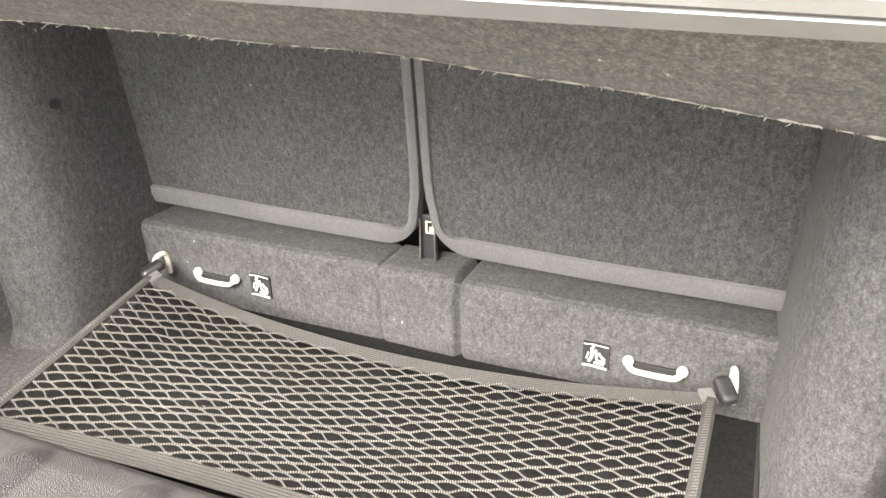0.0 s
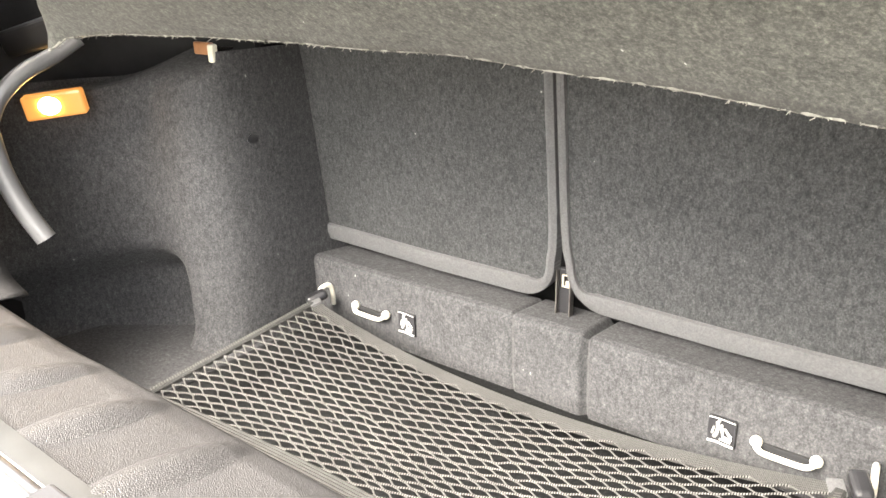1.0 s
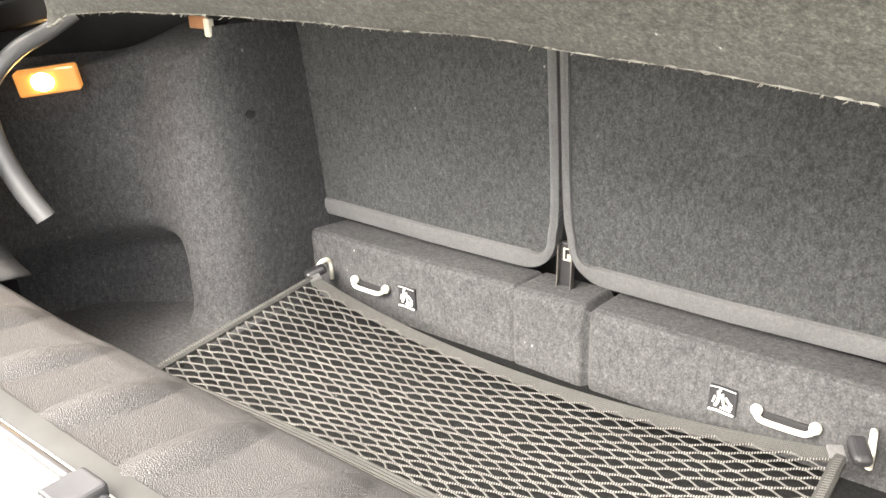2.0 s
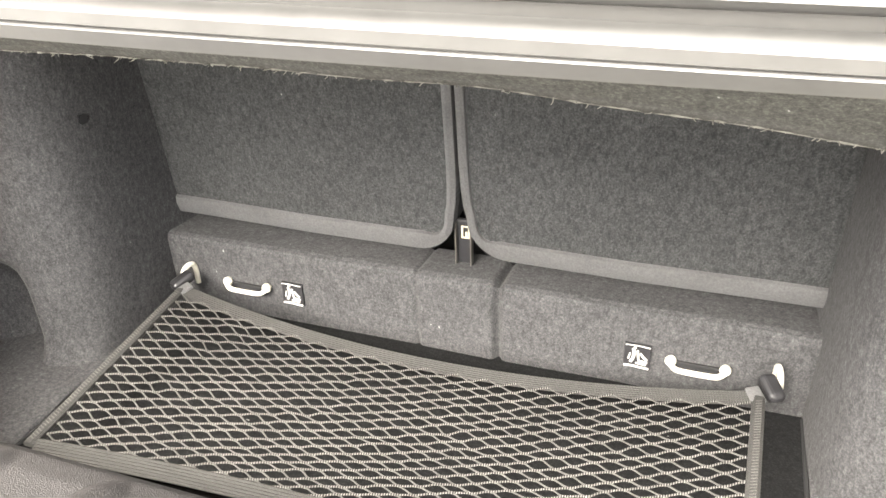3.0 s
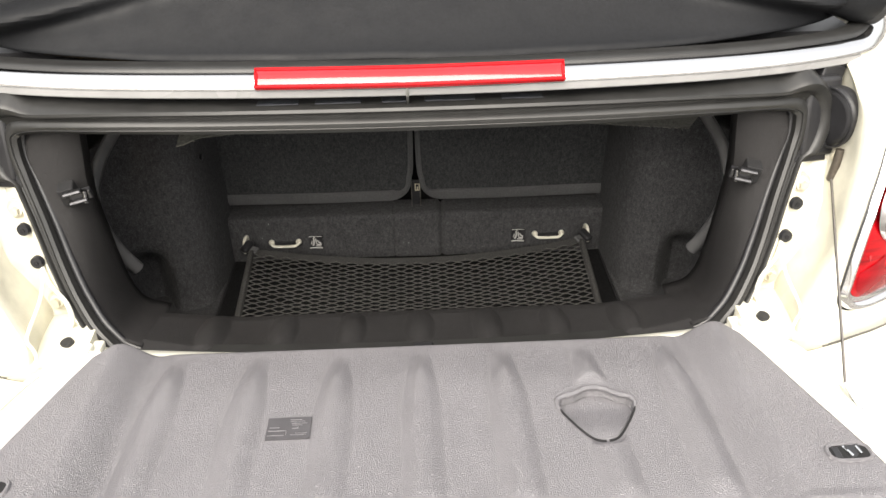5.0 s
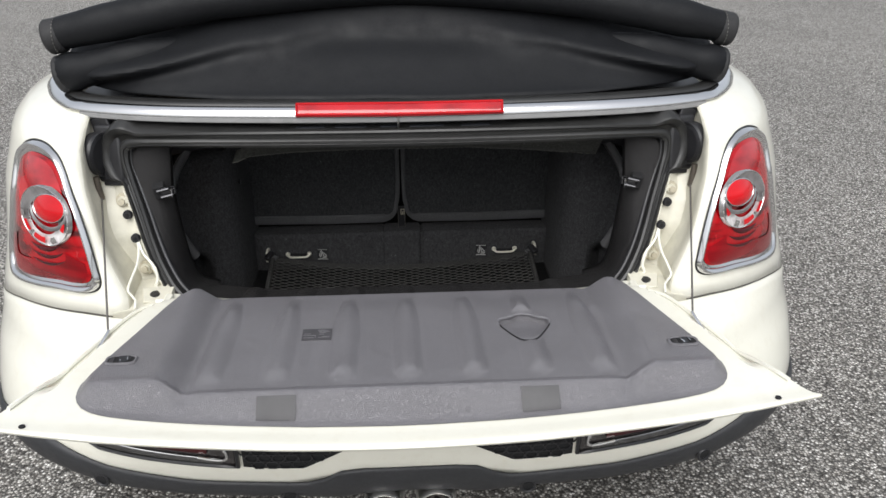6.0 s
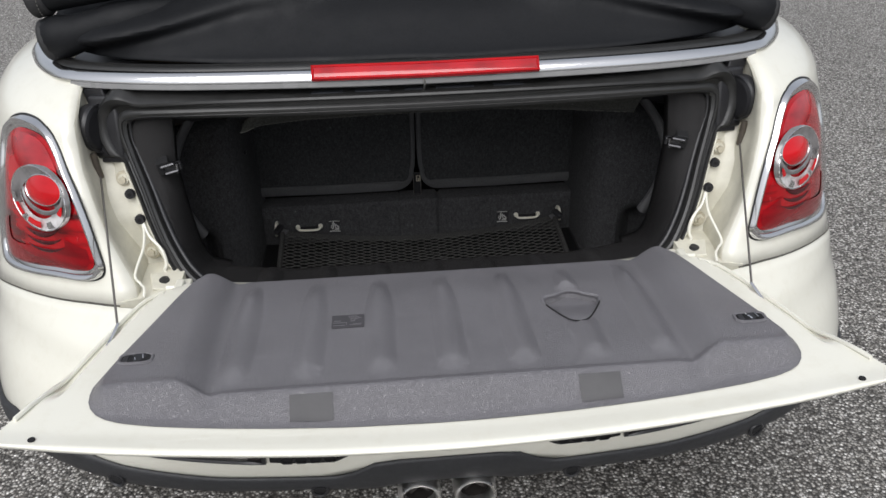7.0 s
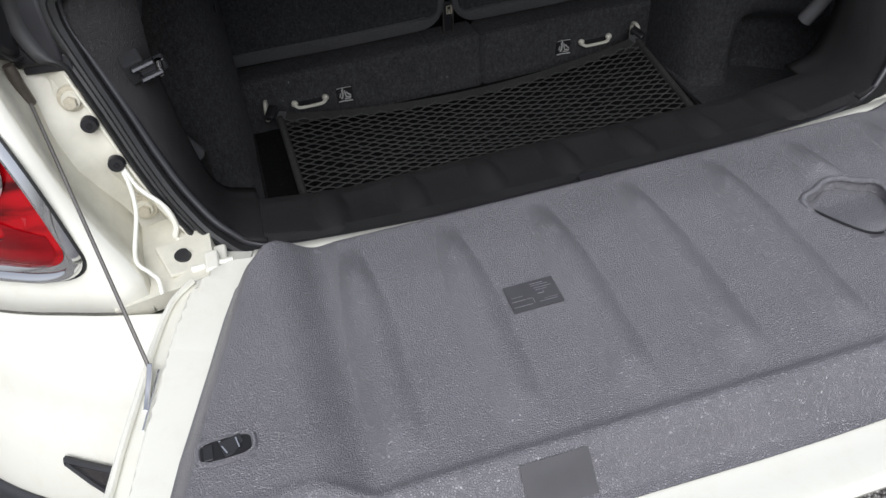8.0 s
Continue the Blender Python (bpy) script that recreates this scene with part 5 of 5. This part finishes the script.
# ---- folded soft top ----
def canvas(u, v):
    a = abs(u)
    x = 0.596 * u
    yb = 0.048 + 0.075 * a ** 2.2 + 0.07 * a ** 6
    top = 1.150 - 0.062 * a ** 2.2
    zb = 1.006
    depth = 0.17 * (1 - a ** 3)
    roll = smooth01((a - 0.45) / 0.5)
    z = zb + (top - zb) * v
    y = yb + depth * v ** 0.8 - 0.045 * roll * math.sin(math.pi * min(1, v * 1.05)) + 0.05 * roll * v * v
    fold = 0.027 * math.exp(-((v - 0.28 - 0.55 * (1 - a)) / 0.15) ** 2) * smooth01((a - 0.15) / 0.3) * smooth01((1 - a) / 0.15)
    fold2 = 0.017 * math.exp(-((v - 0.05 - 0.85 * (1 - a)) / 0.14) ** 2) * smooth01((a - 0.3) / 0.2)
    fold3 = -0.010 * math.exp(-((v - 0.55) / 0.12) ** 2) * (1 - smooth01((a - 0.2) / 0.2))
    y -= fold - fold2 * 0.7 + fold3
    z += 0.004 * noise.noise((x * 6, v * 2, 7))
    return Vector((x, y, z))


top = part("soft_top", sheet(canvas, lin(-1, 1, 81), lin(0, 1, 30)), CANVAS, car, "black canvas soft top folded in rolls", solid=-0.004)
bm = bmesh.new()
roll = curve([(-0.612, 0.165, 1.099), (-0.50, 0.165, 1.122), (-0.30, 0.19, 1.155), (0, 0.215, 1.172), (0.30, 0.19, 1.155), (0.50, 0.165, 1.122), (0.612, 0.165, 1.099)], 12)
tube(bm, roll, [0.028 + 0.006 * smooth01(min(i, len(roll) - 1 - i) / 14) + 0.002 * noise.noise((i * 0.2, 0, 3)) for i in range(len(roll))], 18)
upper = part("upper_roll", bm, CANVAS, top)
for s in (-1, 1):
    bm = bmesh.new()
    low = curve([(s * 0.603, 0.160, 1.033), (s * 0.55, 0.150, 1.043), (s * 0.44, 0.165, 1.066), (s * 0.30, 0.215, 1.09)], 8)
    tube(bm, low, [(0.032 + 0.003 * math.sin(i * 0.5)) * min(1, 0.15 + (len(low) - 1 - i) / 14) for i in range(len(low))], 16)
    part("lower_roll", bm, CANVAS, top)
for s in (-1, 1):
    for c, r in (((s * 0.620, 0.165, 1.0975), 0.031), ((s * 0.610, 0.159, 1.032), 0.034)):
        c = Vector(c)
        bm = bmesh.new()
        disc(bm, c - Vector((s * 0.012, 0, 0)), (1, 0, -0.2 * s), r, 0.03, 24)
        cap = part("roll_end", bm, CANVAS_EDGE, top, "bound roll end with pale stitching", bevel=0.006)
    for c, r in (((s * 0.602, 0.165, 1.0985), 0.0318), ((s * 0.592, 0.159, 1.034), 0.0345)):
        ring = [Vector(c) + r * Vector((0, math.cos(t), math.sin(t))) for t in lin(0, 2 * math.pi, 61)[:-1]]
        bm = bmesh.new()
        for i in range(0, 60, 2):
            tube(bm, [ring[i], ring[(i + 1) % 60]], 0.0007, 4)
        part("stitching", bm, THREAD, top)
bm = bmesh.new()
box(bm, (0, 0.52, 1.06), (1.16, 0.55, 0.12))
part("folded_stack", bm, CANVAS, top, bevel=0.04)

# ---- luggage net over the boot floor ----
net = thing("luggage_net", (0, 0.26, 0.49), "grey elastic luggage net with webbing borders over the boot floor", "net")


def net_point(u, v):
    """u from side to side, v from the front border to the rear one."""
    half = 0.292 + 0.006 * v
    front, rear = 0.146 + 0.015 * (1 - u * u), 0.384 - 0.021 * (1 - u * u)
    y = front + v * (rear - front)
    z = 0.520 + 0.014 * v * u * u - 0.010 * (1 - u * u) * math.sin(math.pi * v) - 0.004 * (1 - u * u) * v
    return Vector((half * u, y, z))


rng = random.Random(11)
COLS, ROWS_N = 40, 34
knots = {}
for i in range(COLS + 1):
    for j in range(ROWS_N + 1):
        if (i + j) % 2 == 0:
            du, dv = (rng.gauss(0, 0.0022), rng.gauss(0, 0.004)) if 0 < i < COLS and 0 < j < ROWS_N else (0, 0)
            knots[i, j] = (2 * i / COLS - 1 + du, 0.012 + 0.965 * j / ROWS_N + dv)


def strand(k0, k1):
    (u0, v0), (u1, v1) = knots[k0], knots[k1]
    up = 1 if k1[0] > k0[0] else -1
    pts = []
    for t in (0.0, 0.12, 0.35, 0.65, 0.88, 1.0):
        e = smooth01(t) * 0.55 + t * 0.45
        p = net_point(u0 + (u1 - u0) * t, v0 + (v1 - v0) * e)
        p.z += 0.0006 * up * math.sin(math.pi * t)
        pts.append(p)
    return pts


for step, mat_, label in ((1, TWIST, "black and white twisted elastic cord in diamonds"), (-1, CORD, "pale elastic cord in diamonds")):
    bm = bmesh.new()
    for (i, j) in knots:
        if (i + step, j + 1) in knots:
            thick = 1.0 if step > 0 else 0.86
            tube(bm, strand((i, j), (i + step, j + 1)), [thick * r for r in (0.0015, 0.0011, 0.00095, 0.00095, 0.0011, 0.0015)], 6)
    tagged(part("net_mesh", bm, mat_, net, label), kind="stuff")


def border(a, b, width, mat_, name):
    pts = [net_point(a[0] + (b[0] - a[0]) * t, a[1] + (b[1] - a[1]) * t) for t in lin(0, 1, 40)]
    bm = bmesh.new()
    ridges = [(-width / 2 + width * i / 12, 0.0018 if i % 2 else 0.0008) for i in range(13)]
    sweep(bm, pts, [(-width / 2, -0.0012)] + ridges + [(width / 2, -0.0012)], (0, -0.35, 1))
    return part(name, bm, mat_, net, "ribbed grey webbing border", smooth=False)


border((-1.0, 1.0), (1.0, 1.0), 0.0135, WEBBING, "rear_border")
border((-1.0, 0.0), (1.0, 0.0), 0.0165, WEBBING, "front_border")
for s in (-1, 1):
    bm = bmesh.new()
    pts = [net_point(s, t) + Vector((s * 0.006, 0, 0.001)) for t in lin(0, 1.0, 30)]
    sweep(bm, pts, [(-0.0055, -0.003), (0.0055, -0.003), (0.0055, 0.001), (0.003, 0.003), (-0.003, 0.003), (-0.0055, 0.001)], (0, 0, 1))
    part("side_border", bm, WEBBING_SIDE, net, "ribbed grey webbing border")
    # zigzag seam along the side border
    bm = bmesh.new()
    for k in range(70):
        a, b = net_point(s, 0.02 + 0.96 * k / 70), net_point(s, 0.02 + 0.96 * (k + 0.6) / 70)
        tube(bm, [a + Vector((s * 0.0035, 0, 0.0042)), b + Vector((s * 0.0085, 0, 0.0042))], 0.0005, 4)
    part("zigzag_seam", bm, CORD, net, "pale zigzag stitching")
    # corner tab and its black hook
    p = net_point(s, 1.0)
    bm = bmesh.new()
    box(bm, p + Vector((s * 0.003, 0.002, 0.002)), (0.013, 0.017, 0.004), Euler((0.25, 0, s * 0.5)).to_matrix())
    part("corner_tab", bm, TAPE, net, smooth=False, bevel=0.001)
    bm = bmesh.new()
    box(bm, p + Vector((s * 0.017, 0.018, 0.001)), (0.016, 0.028, 0.012), Euler((0.3, 0, s * 0.5)).to_matrix())
    part("net_hook", bm, BLACK, net, "black plastic net hook", smooth=False, bevel=0.005)

# ---- small fittings on the bulkhead ----
for s in (-1, 1):
    hook = thing("lashing_hook", (s * 0.322, 0.432, 0.52), "cream plastic lashing hook on the boot bulkhead", "hook", "lashing hooks")
    bm = bmesh.new()
    tube(bm, curve([(s * 0.320, 0.435, 0.512), (s * 0.320, 0.4345, 0.530), (s * 0.320, 0.431, 0.539), (s * 0.321, 0.423, 0.5415), (s * 0.322, 0.416, 0.538), (s * 0.323, 0.413, 0.528), (s * 0.323, 0.4135, 0.514)], 6), 0.0031, 10)
    part("hook_loop", bm, BONE, hook)

    handle = thing("cargo_loop", (s * 0.25, 0.432, 0.522), "cream plastic grab loop on the boot bulkhead", "lashing loop", "grab loops")
    bm = bmesh.new()
    tube(bm, curve([(s * 0.2235, 0.440, 0.5235), (s * 0.2245, 0.430, 0.5225), (s * 0.2285, 0.4265, 0.519), (s * 0.236, 0.4255, 0.5175), (s * 0.264, 0.4255, 0.5175), (s * 0.2715, 0.4265, 0.519), (s * 0.2755, 0.430, 0.5225), (s * 0.2765, 0.440, 0.5235)], 6), 0.0033, 10, flat=0.8)
    part("grip", bm, BONE, handle)
    for x in (0.2245, 0.2755):
        bm = bmesh.new()
        bmesh.ops.create_uvsphere(bm, u_segments=14, v_segments=10, radius=0.0056, matrix=Matrix.Translation((s * x, 0.4315, 0.5235)))
        part("end_knob", bm, BONE, handle)
    # black plate behind the grip paints the shade of the finger space
    bm = bmesh.new()
    box(bm, (s * 0.25, 0.4335, 0.5205), (0.042, 0.003, 0.006))
    part("finger_shade_plate", bm, DARK, handle, smooth=False, bevel=0.001)

    # small printed child-seat symbol; a black square paints its glossy film's dark reflection
    sign = thing("anchor_label", (s * 0.1925, 0.434, 0.51), "glossy film label, its dark reflection painted black, with a white seat symbol", "label", "seat symbol labels")
    bm = bmesh.new()
    box(bm, (s * 0.1925, 0.4345, 0.5205), (0.026, 0.002, 0.028))
    part("film_reflection", bm, BLACK, sign, smooth=False)
    bm = bmesh.new()
    cx = s * 0.1925

    def stroke(pts, r=0.0011):
        tube(bm, [(cx + x, 0.4325, 0.5205 + z) for x, z in pts], r, 5)
    stroke([(-0.012, 0.0125), (-0.003, 0.0132), (0.012, 0.0122)], 0.0006)
    stroke([(-0.012, -0.0125), (-0.004, -0.0118), (0.004, -0.0126), (0.012, -0.0132)], 0.0011)
    stroke([(-0.004, 0.009), (-0.003, 0.003), (-0.004, -0.003), (-0.006, -0.007)], 0.0017)
    stroke([(0.0, 0.007), (0.001, 0.0), (0.002, -0.005), (0.010, -0.006)], 0.0013)
    stroke([(0.003, 0.004), (0.006, 0.0), (0.0095, -0.003)], 0.0013)
    stroke([(-0.007, 0.003), (-0.0085, -0.004)], 0.0010)
    stroke([(-0.001, -0.008), (0.009, -0.009)], 0.0010)
    stroke([(-0.0035, 0.0105), (-0.0015, 0.011)], 0.0016)
    part("symbol", bm, LABEL_WHITE, sign)
